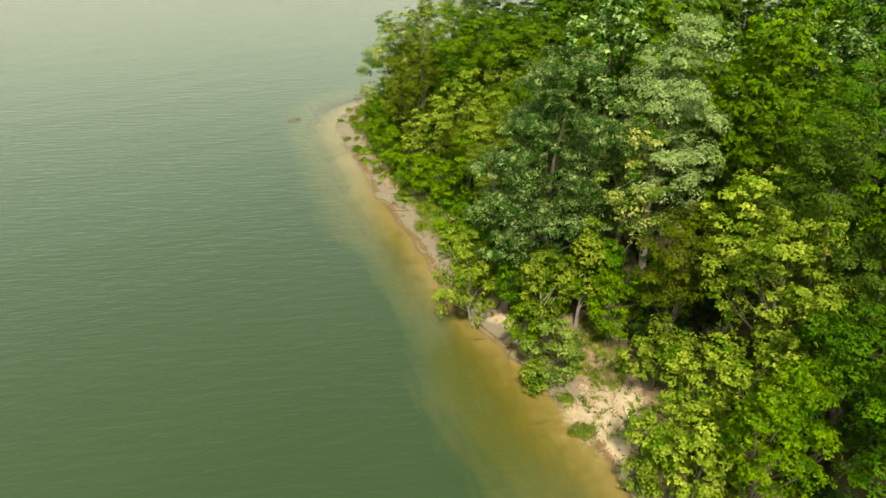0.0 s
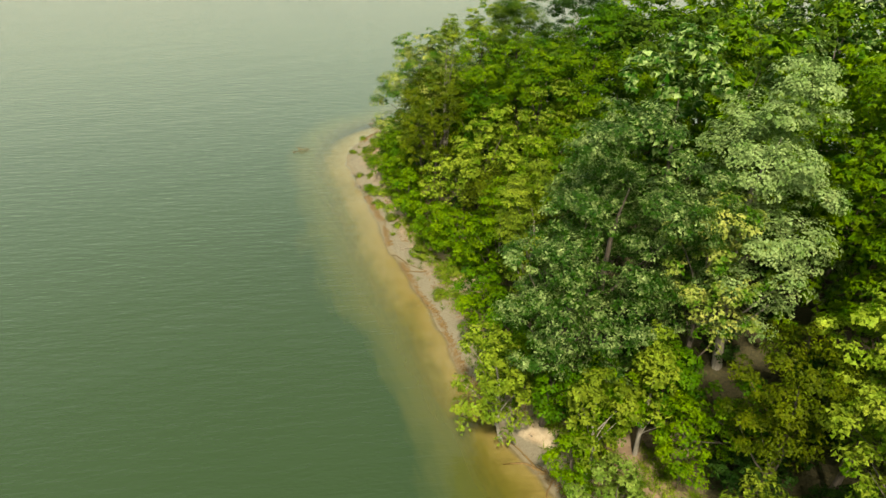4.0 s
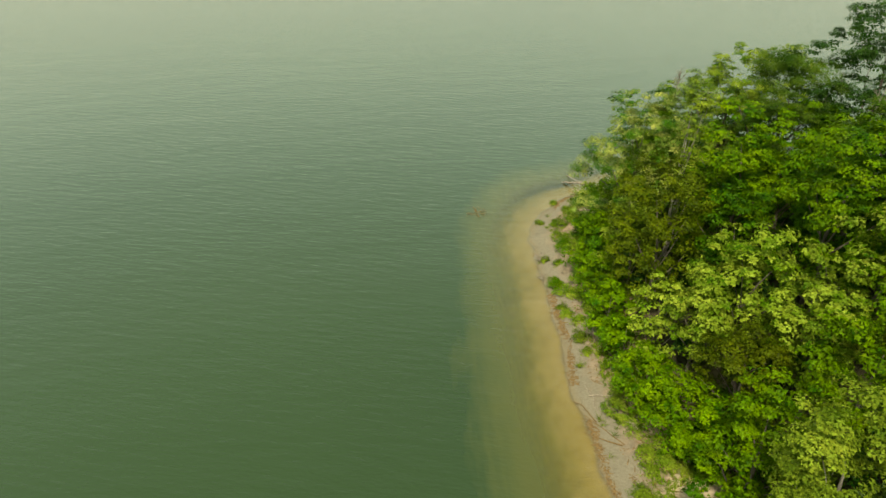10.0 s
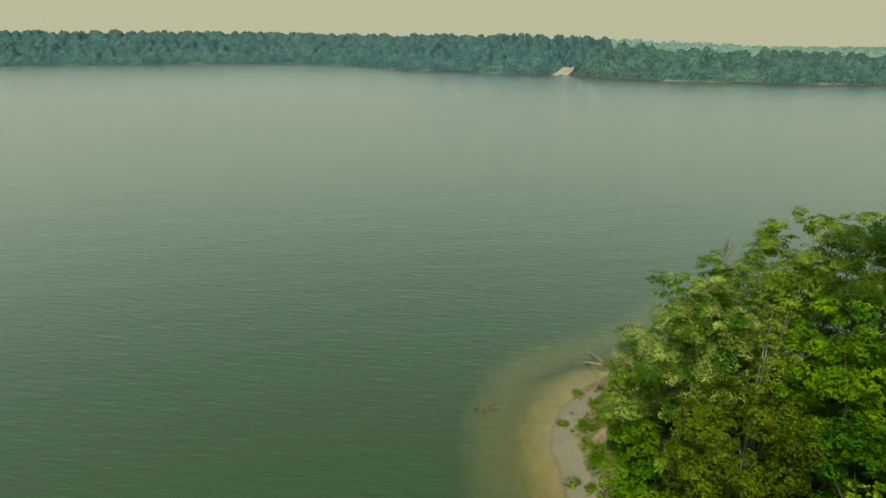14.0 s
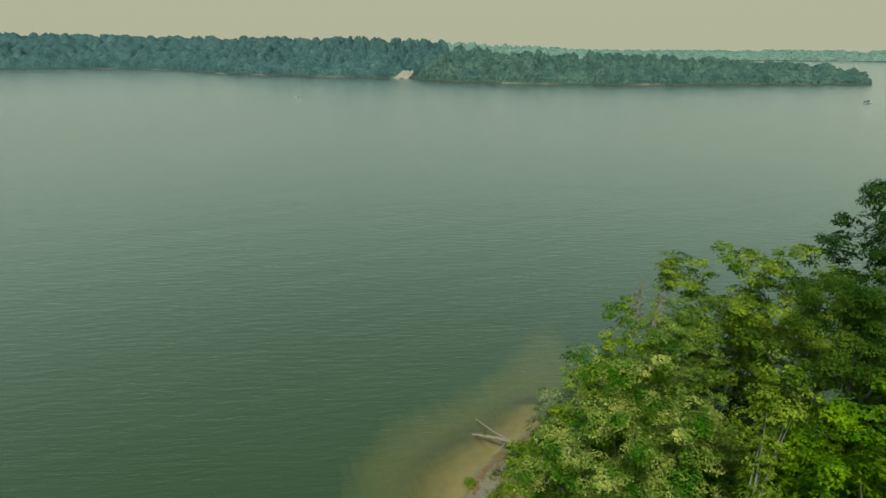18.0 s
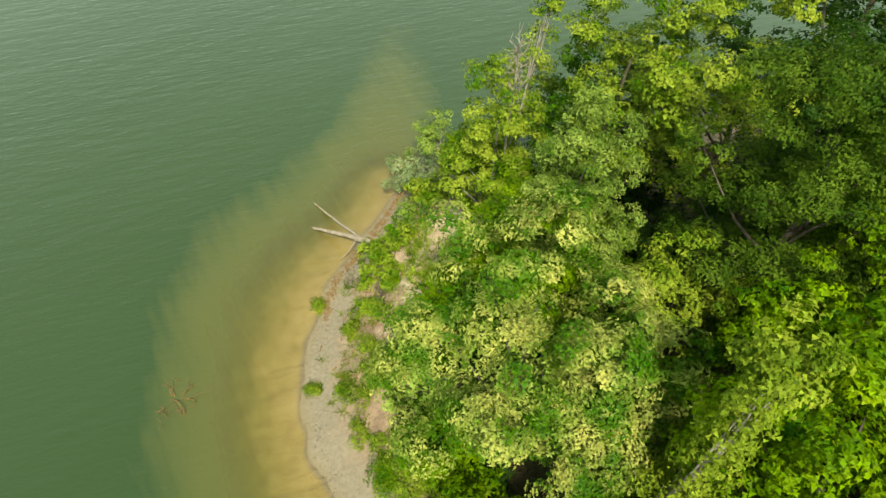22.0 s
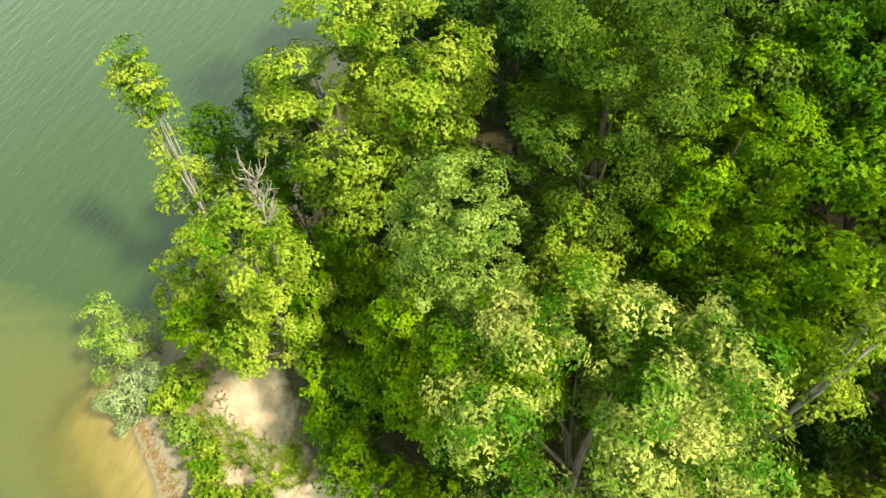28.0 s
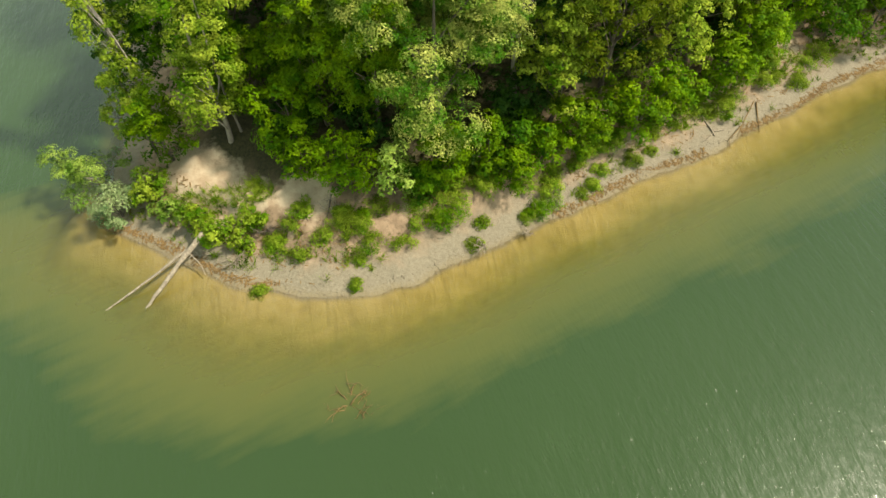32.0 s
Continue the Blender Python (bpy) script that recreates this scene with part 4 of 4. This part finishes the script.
far_shore("far_woods", "distant wooded shore at the end of the lake, coloured pale for haze",
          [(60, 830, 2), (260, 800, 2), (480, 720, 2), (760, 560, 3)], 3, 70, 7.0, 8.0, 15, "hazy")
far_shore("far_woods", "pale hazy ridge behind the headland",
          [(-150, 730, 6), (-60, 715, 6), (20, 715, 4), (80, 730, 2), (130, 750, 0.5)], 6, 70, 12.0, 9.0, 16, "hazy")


# ---- the beach: low shrubs, driftwood, stones, grass ----
def beach_shrub(x, y, tall, radius, sort="shrub", leaf=0.095, label=""):
    z = float(height(np.array([x]), np.array([y]))[0])
    return tree(sort, x, y, z + tall * 0.75, radius * 1.35, 0.02, leaf=leaf, limbs=4, open_=0.35, shape="sprawl", label=label)


beach_shrub(-10.1, 78.1, 1.0, 0.65)
beach_shrub(-12.2, 79.0, 0.6, 0.32, label="small green sprig growing in the pebbles near the waterline")
beach_shrub(-10.2, 76.5, 0.6, 0.50, "olive_shrub")
beach_shrub(-9.4, 74.5, 1.1, 0.75, "sumac")
beach_shrub(-8.7, 73.3, 1.0, 0.65)
beach_shrub(-9.3, 72.2, 0.5, 0.4)
beach_shrub(-8.0, 68.3, 1.1, 0.75)
beach_shrub(-8.9, 69.3, 1.0, 0.6, "sumac")
beach_shrub(-8.0, 66.4, 0.4, 0.35, "olive_shrub")
beach_shrub(-6.7, 70.6, 1.2, 0.7, "sumac")
beach_shrub(-5.4, 66.4, 1.1, 0.75)
beach_shrub(-8.8, 78.3, 0.7, 0.4, "sumac")
beach_shrub(-8.5, 79.5, 0.6, 0.35)
beach_shrub(-10.2, 81.8, 0.7, 0.5)
beach_shrub(-10.6, 72.7, 0.5, 0.4, "olive_shrub")
beach_shrub(-5.5, 64.9, 0.9, 0.5)
beach_shrub(-6.7, 65.0, 0.8, 0.45)
beach_shrub(-6.0, 63.1, 0.6, 0.55, "olive_shrub")
beach_shrub(-5.6, 61.8, 0.5, 0.4, "olive_shrub")
beach_shrub(-4.2, 63.2, 1.1, 0.7, "sumac")
beach_shrub(-3.2, 56.6, 1.2, 0.8)
beach_shrub(-1.1, 52.5, 0.6, 0.5, "olive_shrub")
beach_shrub(-1.2, 51.0, 0.8, 0.7, "olive_shrub")
beach_shrub(0.6, 49.2, 1.2, 0.8, "olive_shrub")
beach_shrub(-9.5, 75.7, 0.7, 0.4)
beach_shrub(-10.9, 78.7, 0.5, 0.3)
beach_shrub(-6.6, 67.8, 1.0, 0.6)
beach_shrub(-9.2, 69.6, 0.6, 0.45, "olive_shrub")
beach_shrub(-7.6, 65.7, 0.6, 0.4)
beach_shrub(8.6, 27.0, 0.8, 0.6, "olive_shrub")
beach_shrub(8.0, 29.6, 0.9, 0.5)
beach_shrub(-9.3, 82.9, 1.0, 0.6)
beach_shrub(-11.8, 83.8, 0.6, 0.35)


# weeds and brambles spilling over the lip of the bank
wild = random.Random(31)
for i in range(30):
    y = 50.5 + 34.0 * (i + wild.random()) / 30
    x = float(np.interp(y, [p[1] for p in WEST], [p[0] for p in WEST])) + wild.uniform(2.3, 4.0)
    beach_shrub(x, y, wild.uniform(0.5, 1.0), wild.uniform(0.4, 0.75), wild.choice(("shrub", "shrub", "sumac", "olive_shrub")), label="ragged weeds spilling over the lip of the earth bank")


def woody(name, label, lines_, mat, parts="branch", group="", lying=True):
    """Dead wood: the first line is its trunk, the others are branches; each line is its points and its thickness at both ends."""
    root = new(name)
    tagged(root, label, "driftwood", group)
    base = np.array(lines_[0][0][0], float)
    root.location = base
    root.empty_display_size = 0.2
    rng = np.random.default_rng(len(scene.objects))
    if lying:
        root.location.z = base[2] = float(height(base[:1], base[1:2])[0]) + 0.05
    for i, (pts, r0, r1) in enumerate(lines_):
        p = np.array(pts, float)
        t = np.linspace(0, len(p) - 1, 4 * len(p))
        q = np.stack([np.interp(t, np.arange(len(p)), p[:, k]) for k in range(3)], 1)
        if lying:
            q[:, 2] = np.maximum(height(q[:, 0], q[:, 1]), -0.15) + r0 * 0.7 + 0.04 * i
        q -= base
        q[1:-1] += rng.normal(size=(len(q) - 2, 3)) * r0 * 0.10
        rad = np.linspace(r0, r1, len(q)) * (1 + rng.normal(size=len(q)) * 0.08)
        part("trunk" if i == 0 else parts, mesh_of("stem", *tube(q, rad, 8), mat, True), root)
    return root


woody("fallen_log", "bleached fallen log sloping from the bank into the shallows", [
    (((-8.8, 86.4, 1.40), (-10.62, 88.10, 0.60), (-12.03, 89.40, -0.10)), 0.15, 0.07),
    (((-9.2, 86.8, 1.15), (-10.70, 89.31, 0.42), (-12.10, 91.72, -0.15)), 0.09, 0.03),
    (((-9.6, 87.2, 0.95), (-10.1, 86.7, 0.55), (-10.6, 86.5, 0.25)), 0.04, 0.015)], DRIFT, lying=False)
woody("dead_branch", "pale forked dead branch lying down the bank to the water", [
    (((-4.9, 57.7, 0.15), (-3.6, 57.9, 0.7), (-2.2, 58.3, 1.5)), 0.06, 0.03),
    (((-4.6, 57.7, 0.3), (-4.5, 57.0, 0.65), (-4.3, 56.6, 0.9)), 0.04, 0.015),
    (((-4.8, 57.8, 0.2), (-5.2, 58.3, 0.25), (-5.3, 58.7, 0.15)), 0.03, 0.01)], DRIFT, group="dead branches on the beach")
woody("dead_branch", "dark dead branch forking across the pebbles", [
    (((-2.5, 54.3, 0.75), (-3.7, 55.3, 0.45), (-4.9, 56.2, 0.15)), 0.035, 0.015),
    (((-2.6, 54.2, 0.75), (-3.7, 54.5, 0.45), (-4.8, 54.8, 0.16)), 0.04, 0.015),
    (((-4.2, 55.7, 0.3), (-5.2, 56.9, 0.15), (-5.9, 57.1, 0.10)), 0.035, 0.012)], WET_WOOD, group="dead branches on the beach")
woody("fallen_pole", "straight bleached fallen pole on the sandy bank", [
    (((-6.6, 65.0, 0.55), (-5.6, 63.9, 0.75), (-4.7, 62.4, 1.0)), 0.06, 0.035)], DRIFT)
woody("dead_branch", "bleached bare branch hanging out of the bank", [
    (((-7.2, 75.4, 1.4), (-8.1, 74.8, 0.95), (-8.9, 74.0, 0.5)), 0.06, 0.02),
    (((-7.9, 74.9, 1.0), (-8.5, 75.3, 0.7), (-9.0, 75.4, 0.5)), 0.03, 0.01)], DRIFT, group="dead branches on the beach", lying=False)
woody("dead_branch", "thin grey dead branch below the shrubs", [
    (((-7.3, 79.9, 1.5), (-8.3, 80.1, 1.0), (-9.4, 80.4, 0.6)), 0.045, 0.015),
    (((-8.0, 80.0, 1.2), (-8.6, 79.5, 0.9), (-9.0, 79.3, 0.7)), 0.025, 0.01)], BARK, group="dead branches on the beach")
woody("exposed_root", "dark roots reaching from the bank over the shallows", [
    (((4.9, 34.9, 0.6), (3.9, 35.6, 0.45), (2.7, 35.6, 0.02)), 0.08, 0.03),
    (((4.4, 35.3, 0.55), (3.6, 36.5, 0.4), (2.9, 37.2, 0.15)), 0.06, 0.02),
    (((5.2, 34.4, 0.5), (4.8, 33.6, 0.3), (4.9, 32.9, 0.12)), 0.05, 0.02)], WET_WOOD)
woody("driftwood", "grey driftwood tangle along the waterline", [
    (((7.2, 30.2, 0.35), (8.2, 29.9, 0.5), (9.3, 30.2, 0.75)), 0.05, 0.02),
    (((7.6, 30.6, 0.4), (7.4, 29.6, 0.35), (7.6, 28.6, 0.3)), 0.04, 0.015),
    (((8.0, 30.6, 0.6), (8.6, 29.4, 0.6), (8.5, 28.6, 0.45)), 0.03, 0.01)], DRIFT)
woody("driftwood", "bleached driftwood sticks piled on the sand", [
    (((8.3, 26.6, 0.2), (9.0, 27.0, 0.5), (9.6, 26.6, 0.6)), 0.05, 0.02),
    (((8.6, 26.3, 0.2), (8.9, 27.2, 0.45), (8.7, 27.8, 0.5)), 0.035, 0.01),
    (((8.9, 26.2, 0.25), (9.6, 27.3, 0.5), (9.9, 27.9, 0.55)), 0.03, 0.01)], DRIFT)
woody("driftwood", "grey driftwood brush heaped against the bank", [
    (((10.3, 24.6, 0.4), (11.0, 23.9, 0.7), (12.2, 23.4, 1.1)), 0.06, 0.02),
    (((10.2, 23.9, 0.35), (11.2, 24.2, 0.7), (11.9, 24.8, 1.0)), 0.045, 0.015),
    (((10.9, 23.1, 0.45), (11.2, 23.9, 0.8), (11.0, 24.8, 0.75)), 0.035, 0.01),
    (((11.5, 22.4, 0.6), (11.8, 23.4, 0.9), (11.6, 24.4, 0.95)), 0.03, 0.01)], DRIFT)


def brush(name, label, x, y, z, spread, tall, count, mat, seed, category="driftwood"):
    """A bare twiggy tangle: each stem with its twigs is one part."""
    root = new(name)
    root.location = (x, y, z)
    root.empty_display_size = 0.2
    tagged(root, label, category)
    rng = np.random.default_rng(seed)
    for i in range(count):
        a = rng.random() * 6.28
        end = np.array([math.cos(a) * spread * (0.4 + 0.6 * rng.random()), math.sin(a) * spread * (0.4 + 0.6 * rng.random()), tall * (0.5 + 0.5 * rng.random())])
        main = stem_line(rng, (rng.normal() * 0.1, rng.normal() * 0.1, 0), end, spread * 0.12, 6)
        pieces = [tube(main, np.linspace(0.03, 0.008, 6), 5)]
        for k in range(3, 6):
            for _ in range(2):
                tip = main[k] + rng.normal(size=3) * np.array([0.25, 0.25, 0.12]) * spread
                pieces.append(tube(stem_line(rng, main[k - 1], tip, 0.05, 4), np.linspace(0.014, 0.004, 4), 4))
        part("stem", mesh_of("stem", *joined(pieces), mat, True), root)
    return root


brush("submerged_brush", "brown waterlogged branches just under the lake surface", -18.4, 79.7, -0.22, 1.3, 0.25, 26, WET_WOOD, 41)
brush("submerged_brush", "dark sunken twigs in the shallows off the beach", -13.4, 67.7, -0.30, 0.8, 0.2, 5, WET_WOOD, 42)
brush("dead_shrub", "dry bare twigs at the foot of the bank", -9.9, 85.1, 0.2, 0.8, 0.5, 8, DRIFT, 43)
brush("dead_shrub", "dry bare twigs on the pebbles", -10.9, 72.4, 0.35, 0.7, 0.35, 7, DRIFT, 44)
brush("dead_shrub", "dry bare twigs near the waterline", -10.2, 69.9, 0.2, 0.6, 0.35, 6, DRIFT, 45)
for bx, by, bs in ((-7.6, 74.2, 47), (-6.9, 77.6, 48), (-5.6, 67.0, 49), (-3.9, 60.8, 54), (-1.9, 55.6, 55), (-8.6, 83.4, 56), (-9.2, 87.0, 57)):
    brush("dead_shrub", "dry grey twigs hanging on the earth bank", bx, by, float(height(np.array([bx]), np.array([by]))[0]) - 0.02, 0.75, 0.55, 7, DRIFT if bs % 2 else BARK, bs)
brush("dead_shrub", "bare grey twigs above the fallen log", -8.1, 79.9, 1.2, 0.7, 1.0, 6, DRIFT, 46)


def bare_tree(x, y, top, spread, label, seed, low=0.4, lean=(0, 0), mat=PALE_BARK):
    """A leafless tree: trunk and twiggy limbs."""
    z0 = float(height(np.array([x]), np.array([y]))[0]) - 0.1
    root = new("dead_tree")
    root.location = (x, y, z0)
    tagged(root, label, "tree")
    rng = np.random.default_rng(seed)
    h = top - z0
    line = stem_line(rng, (0, 0, 0), (lean[0] * h, lean[1] * h, h), 0.03 * h, 9)
    line[0] = (0, 0, -0.15)
    part("trunk", mesh_of("trunk", *tube(line, np.linspace(0.007 * h, 0.018, 9), 8), mat, True), root)
    for i in range(12):
        u = low + (0.97 - low) * i / 11
        k = min(int(u * 8), 7)
        a = line[k] + (line[k + 1] - line[k]) * (u * 8 - k)
        ang = i * 2.4
        tip = a + np.array([math.cos(ang) * spread * (1.1 - 0.6 * u), math.sin(ang) * spread * (1.1 - 0.6 * u), spread * 0.8])
        main = stem_line(rng, a, tip, spread * 0.08, 6)
        pieces = [tube(main, np.linspace(0.035, 0.010, 6), 5)]
        for q in range(2, 6):
            for _ in range(2):
                end = main[q] + rng.normal(size=3) * spread * 0.22 + (0, 0, spread * 0.2)
                pieces.append(tube(stem_line(rng, main[q - 1], end, 0.05, 4), np.linspace(0.016, 0.005, 4), 4))
        part("limb", mesh_of("limb", *joined(pieces), mat, True), root)
    return root


bare_tree(10.6, 77.4, 15.2, 0.9, "bare grey dead tree standing among green crowns", 51, 0.55)
bare_tree(-2.4, 84.6, 13.3, 0.8, "leafless pale forked snag among yellow maple leaves", 52, 0.8)


# ---- stones, pebbles and grass ----
def stone_mesh(seed):
    bm = bmesh.new()
    bmesh.ops.create_icosphere(bm, subdivisions=1, radius=0.5)
    rng = random.Random(seed)
    squash = (rng.uniform(0.9, 1.3), rng.uniform(0.7, 1.0), rng.uniform(0.4, 0.65))
    for v in bm.verts:
        k = rng.uniform(0.82, 1.15)
        v.co = Vector((v.co.x * squash[0], v.co.y * squash[1], v.co.z * squash[2])) * k
    me = bpy.data.meshes.new("stone")
    bm.to_mesh(me)
    bm.free()
    me.materials.append(STONE)
    return me


stone_meshes = [stone_mesh(60 + i) for i in range(6)]
srng = random.Random(17)
shore = [p for p in WEST if 18 < p[1] < 95]
shore_s = np.concatenate([[0], np.cumsum([math.dist(p, q) for p, q in zip(shore[:-1], shore[1:])])])


def along(u, off):
    """A point u metres along the beach and off metres inland of the line through its corners."""
    x, y = np.interp(u, shore_s, [p[0] for p in shore]), np.interp(u, shore_s, [p[1] for p in shore])
    x2, y2 = np.interp(u + 0.6, shore_s, [p[0] for p in shore]), np.interp(u + 0.6, shore_s, [p[1] for p in shore])
    k = math.hypot(x2 - x, y2 - y) or 1.0
    return float(x + (y2 - y) / k * off), float(y - (x2 - x) / k * off)


for i in range(60):
    x, y = along(srng.uniform(0, shore_s[-1] - 0.7), srng.choice((srng.uniform(-0.2, 0.6), srng.uniform(0.2, 2.6))))
    size = srng.choice((0.08, 0.10, 0.13, 0.18))
    z = float(height(np.array([x]), np.array([y]))[0])
    ob = new("stone", srng.choice(stone_meshes))
    ob.matrix_world = pose(x, y, z + size * 0.08, 0, 0, srng.uniform(0, 360)) @ Matrix.Diagonal((size, size, size, 1))
    tagged(ob, "pale weathered stone lying on the pebbly beach", "stone", "shore stones")

prng = np.random.default_rng(23)
count = 3000
pu = prng.random(count) * (shore_s[-1] - 0.8)
po = np.where(prng.random(count) < 0.5, prng.random(count) * 0.7 - 0.1, prng.random(count) * 2.6)
px, py = np.array([along(u, o) for u, o in zip(pu, po)]).T
pz = height(px, py)
ps = 0.018 + 0.03 * prng.random(count) ** 2
octa = np.array([(1, 0, 0), (0, 1, 0), (-1, 0, 0), (0, -1, 0), (0, 0, 0.7), (0, 0, -0.5)], float)
tri = np.array([(0, 1, 4), (1, 2, 4), (2, 3, 4), (3, 0, 4), (1, 0, 5), (2, 1, 5), (3, 2, 5), (0, 3, 5)])
pv = octa[None] * ps[:, None, None] * (0.7 + 0.6 * prng.random((count, 6, 1))) + np.stack([px, py, pz + ps * 0.25], 1)[:, None]
pf = tri[None] + (np.arange(count) * 6)[:, None, None]
tagged(new("pebbles", mesh_of("pebbles", pv.reshape(-1, 3), pf.reshape(-1, 3), STONE)), "pebbles strewn along the waterline and beach", "pebbles", kind="stuff")


# brown wrack of bark, sticks and dead leaves washed up along the waterline
wrng = np.random.default_rng(29)
count = 5200
wu_ = wrng.random(count) * (shore_s[-1] - 0.8)
wo_ = np.where(wrng.random(count) < 0.6, 0.25 + wrng.normal(size=count) * 0.13, 1.3 + wrng.random(count) * 2.4)
wpx, wpy = np.array([along(u, o) for u, o in zip(wu_, wo_)]).T
keep = value_noise(wpx, wpy, 2.6, 12) > -0.25
wpx, wpy = wpx[keep], wpy[keep]
k = len(wpx)
turn_, long_ = wrng.random(k) * 6.28, 0.05 + 0.22 * wrng.random(k) ** 2.5
dirs = np.stack([np.cos(turn_), np.sin(turn_), 0 * turn_], 1) * long_[:, None]
side_ = np.stack([-np.sin(turn_), np.cos(turn_), 0 * turn_], 1) * (0.014 + 0.022 * wrng.random(k))[:, None]
mid_ = np.stack([wpx, wpy, np.maximum(height(wpx, wpy), 0.0) + 0.012], 1)
lift = np.array([0, 0, 0.035])
wv = np.stack([mid_ - dirs - side_, mid_ + dirs - side_, mid_ + dirs + side_, mid_ - dirs + side_, mid_ - dirs * 0.9 + lift, mid_ + dirs * 0.9 + lift], 1).reshape(-1, 3)
prism = np.array([(0, 1, 5), (0, 5, 4), (2, 3, 4), (2, 4, 5), (1, 2, 5), (3, 0, 4)])
wtri = (prism[None] + (np.arange(k) * 6)[:, None, None]).reshape(-1, 3)
tagged(new("wrack", mesh_of("wrack", wv, wtri, WET_WOOD)), "brown wrack of sticks and bark along the waterline", "wrack", kind="stuff")


def grass(name, label, n_tufts, lo, hi, tall, mat, seed):
    rng = np.random.default_rng(seed)
    u, o = rng.random(n_tufts) * (shore_s[-1] - 0.8), lo + (hi - lo) * rng.random(n_tufts)
    x, y = np.array([along(a, b) for a, b in zip(u, o)]).T
    keep = value_noise(x, y, 2.2, seed) > 0.05
    x, y = x[keep], y[keep]
    z = height(x, y)
    blades = 14
    k = len(x) * blades
    bx, by, bz = (np.repeat(w, blades) for w in (x, y, z))
    a, r = rng.random(k) * 6.28, rng.random(k) * 0.16
    root = np.stack([bx + np.cos(a) * r, by + np.sin(a) * r, bz - 0.03], 1)
    lean_, h = rng.normal(size=(k, 2)) * 0.10, tall * (0.5 + 0.7 * rng.random(k))
    w = np.stack([np.sin(a), -np.cos(a), 0 * a], 1) * 0.02
    mid = root + np.stack([lean_[:, 0], lean_[:, 1], h * 0.6], 1)
    tip = root + np.stack([lean_[:, 0] * 2.6, lean_[:, 1] * 2.6, h], 1)
    v = np.stack([root - w, root + w, mid + w * 0.7, tip, mid - w * 0.7], 1).reshape(-1, 3)
    b = np.arange(k)[:, None] * 5
    f = np.concatenate([np.stack([b[:, 0], b[:, 0] + 1, b[:, 0] + 2], 1), np.stack([b[:, 0], b[:, 0] + 2, b[:, 0] + 4], 1), np.stack([b[:, 0] + 4, b[:, 0] + 2, b[:, 0] + 3], 1)])
    tagged(new(name, mesh_of(name, v, f, mat)), label, "grass", kind="stuff")


grass("bank_grass", "sparse yellow-green grass tufts on the earth bank", 5200, 1.9, 5.2, 0.30, LEAF["yellow"], 71)
grass("dry_grass", "dry straw-coloured weeds between the pebbles", 900, 0.7, 3.4, 0.30, LEAF["pale"], 72)

# the bare sandy landing on the far shore
lme = bmesh.new()
bmesh.ops.create_grid(lme, x_segments=14, y_segments=8, size=1.0)
for v in lme.verts:
    edge = 1 + 0.12 * math.sin(v.co.x * 7 + v.co.y * 3)
    x, y = v.co.x * 6.0 * edge * (0.75 - 0.25 * v.co.y) + v.co.y * 3.0, v.co.y * 6.0 * edge
    v.co = Vector((x, y, 0.2 + (y + 6.0) * 0.36 + 0.15 * math.sin(x * 1.3)))
landing_me = bpy.data.meshes.new("sand_landing")
lme.to_mesh(landing_me)
lme.free()
landing_me.materials.append(plain("pale_landing_sand", (0.24, 0.22, 0.17), (0.36, 0.33, 0.26), 0.6, 0.95))
landing = tagged(new("sand_landing", landing_me), "bare pale sand landing between woods across the lake", "beach", kind="structure")
landing.matrix_world = pose(-75.5, 484.5, 0, 0, 0, 10)


# ---- boats far out ----
def boat(x, y, turn, length, label, stripe):
    root = new("motor_boat")
    root.matrix_world = pose(x, y, 0, 0, 0, turn)
    tagged(root, label, "boat", "boats on the lake")
    stations = [(-0.5, 0.36, 0.30), (-0.2, 0.40, 0.30), (0.15, 0.36, 0.32), (0.38, 0.20, 0.38), (0.5, 0.02, 0.46)]
    v, f = [], []
    for s, w, top in stations:
        v += [(s * length, -w * length * 0.45, top * length * 0.4), (s * length, -w * length * 0.30, -0.12), (s * length, w * length * 0.30, -0.12), (s * length, w * length * 0.45, top * length * 0.4)]
    for i in range(len(stations) - 1):
        for j in range(3):
            f.append((i * 4 + j, i * 4 + j + 1, i * 4 + 5 + j, i * 4 + 4 + j))
    f.append((0, 1, 2, 3))
    part("hull", mesh_of("hull", v, f, BOAT_HULL), root)
    deck = [(-0.46 * length, -0.15 * length, 0.18), (0.3 * length, -0.12 * length, 0.24), (0.3 * length, 0.12 * length, 0.24), (-0.46 * length, 0.15 * length, 0.18)]
    part("deck", mesh_of("deck", deck, [(0, 1, 2, 3)], BOAT_HULL), root)
    for nm, cx, cz, sx, sy, sz, mat in (("console", 0.02, 0.16, 0.07, 0.08, 0.10, stripe), ("windscreen", 0.09, 0.26, 0.015, 0.09, 0.05, BOAT_DARK), ("outboard_motor", -0.52, 0.16, 0.05, 0.045, 0.12, BOAT_DARK), ("seat", -0.22, 0.13, 0.05, 0.11, 0.05, stripe)):
        bm = bmesh.new()
        bmesh.ops.create_cube(bm, size=2.0)
        bmesh.ops.bevel(bm, geom=bm.edges[:], offset=0.35, segments=2, affect="EDGES")
        for q in bm.verts:
            q.co = Vector((q.co.x * sx * length + cx * length, q.co.y * sy * length, q.co.z * sz * length + cz * length))
        me = bpy.data.meshes.new(nm)
        bm.to_mesh(me)
        bm.free()
        me.materials.append(mat)
        part(nm, me, root)
    return root


boat(135.5, 333.5, 25, 3.8, "small white motor boat with dark outboard on the lake", BOAT_DARK)
boat(-103.0, 343.0, 160, 3.0, "small white boat with faded red seats on the lake", plain("faded_red_vinyl", (0.30, 0.08, 0.06), (0.42, 0.14, 0.10), 8.0, 0.6))
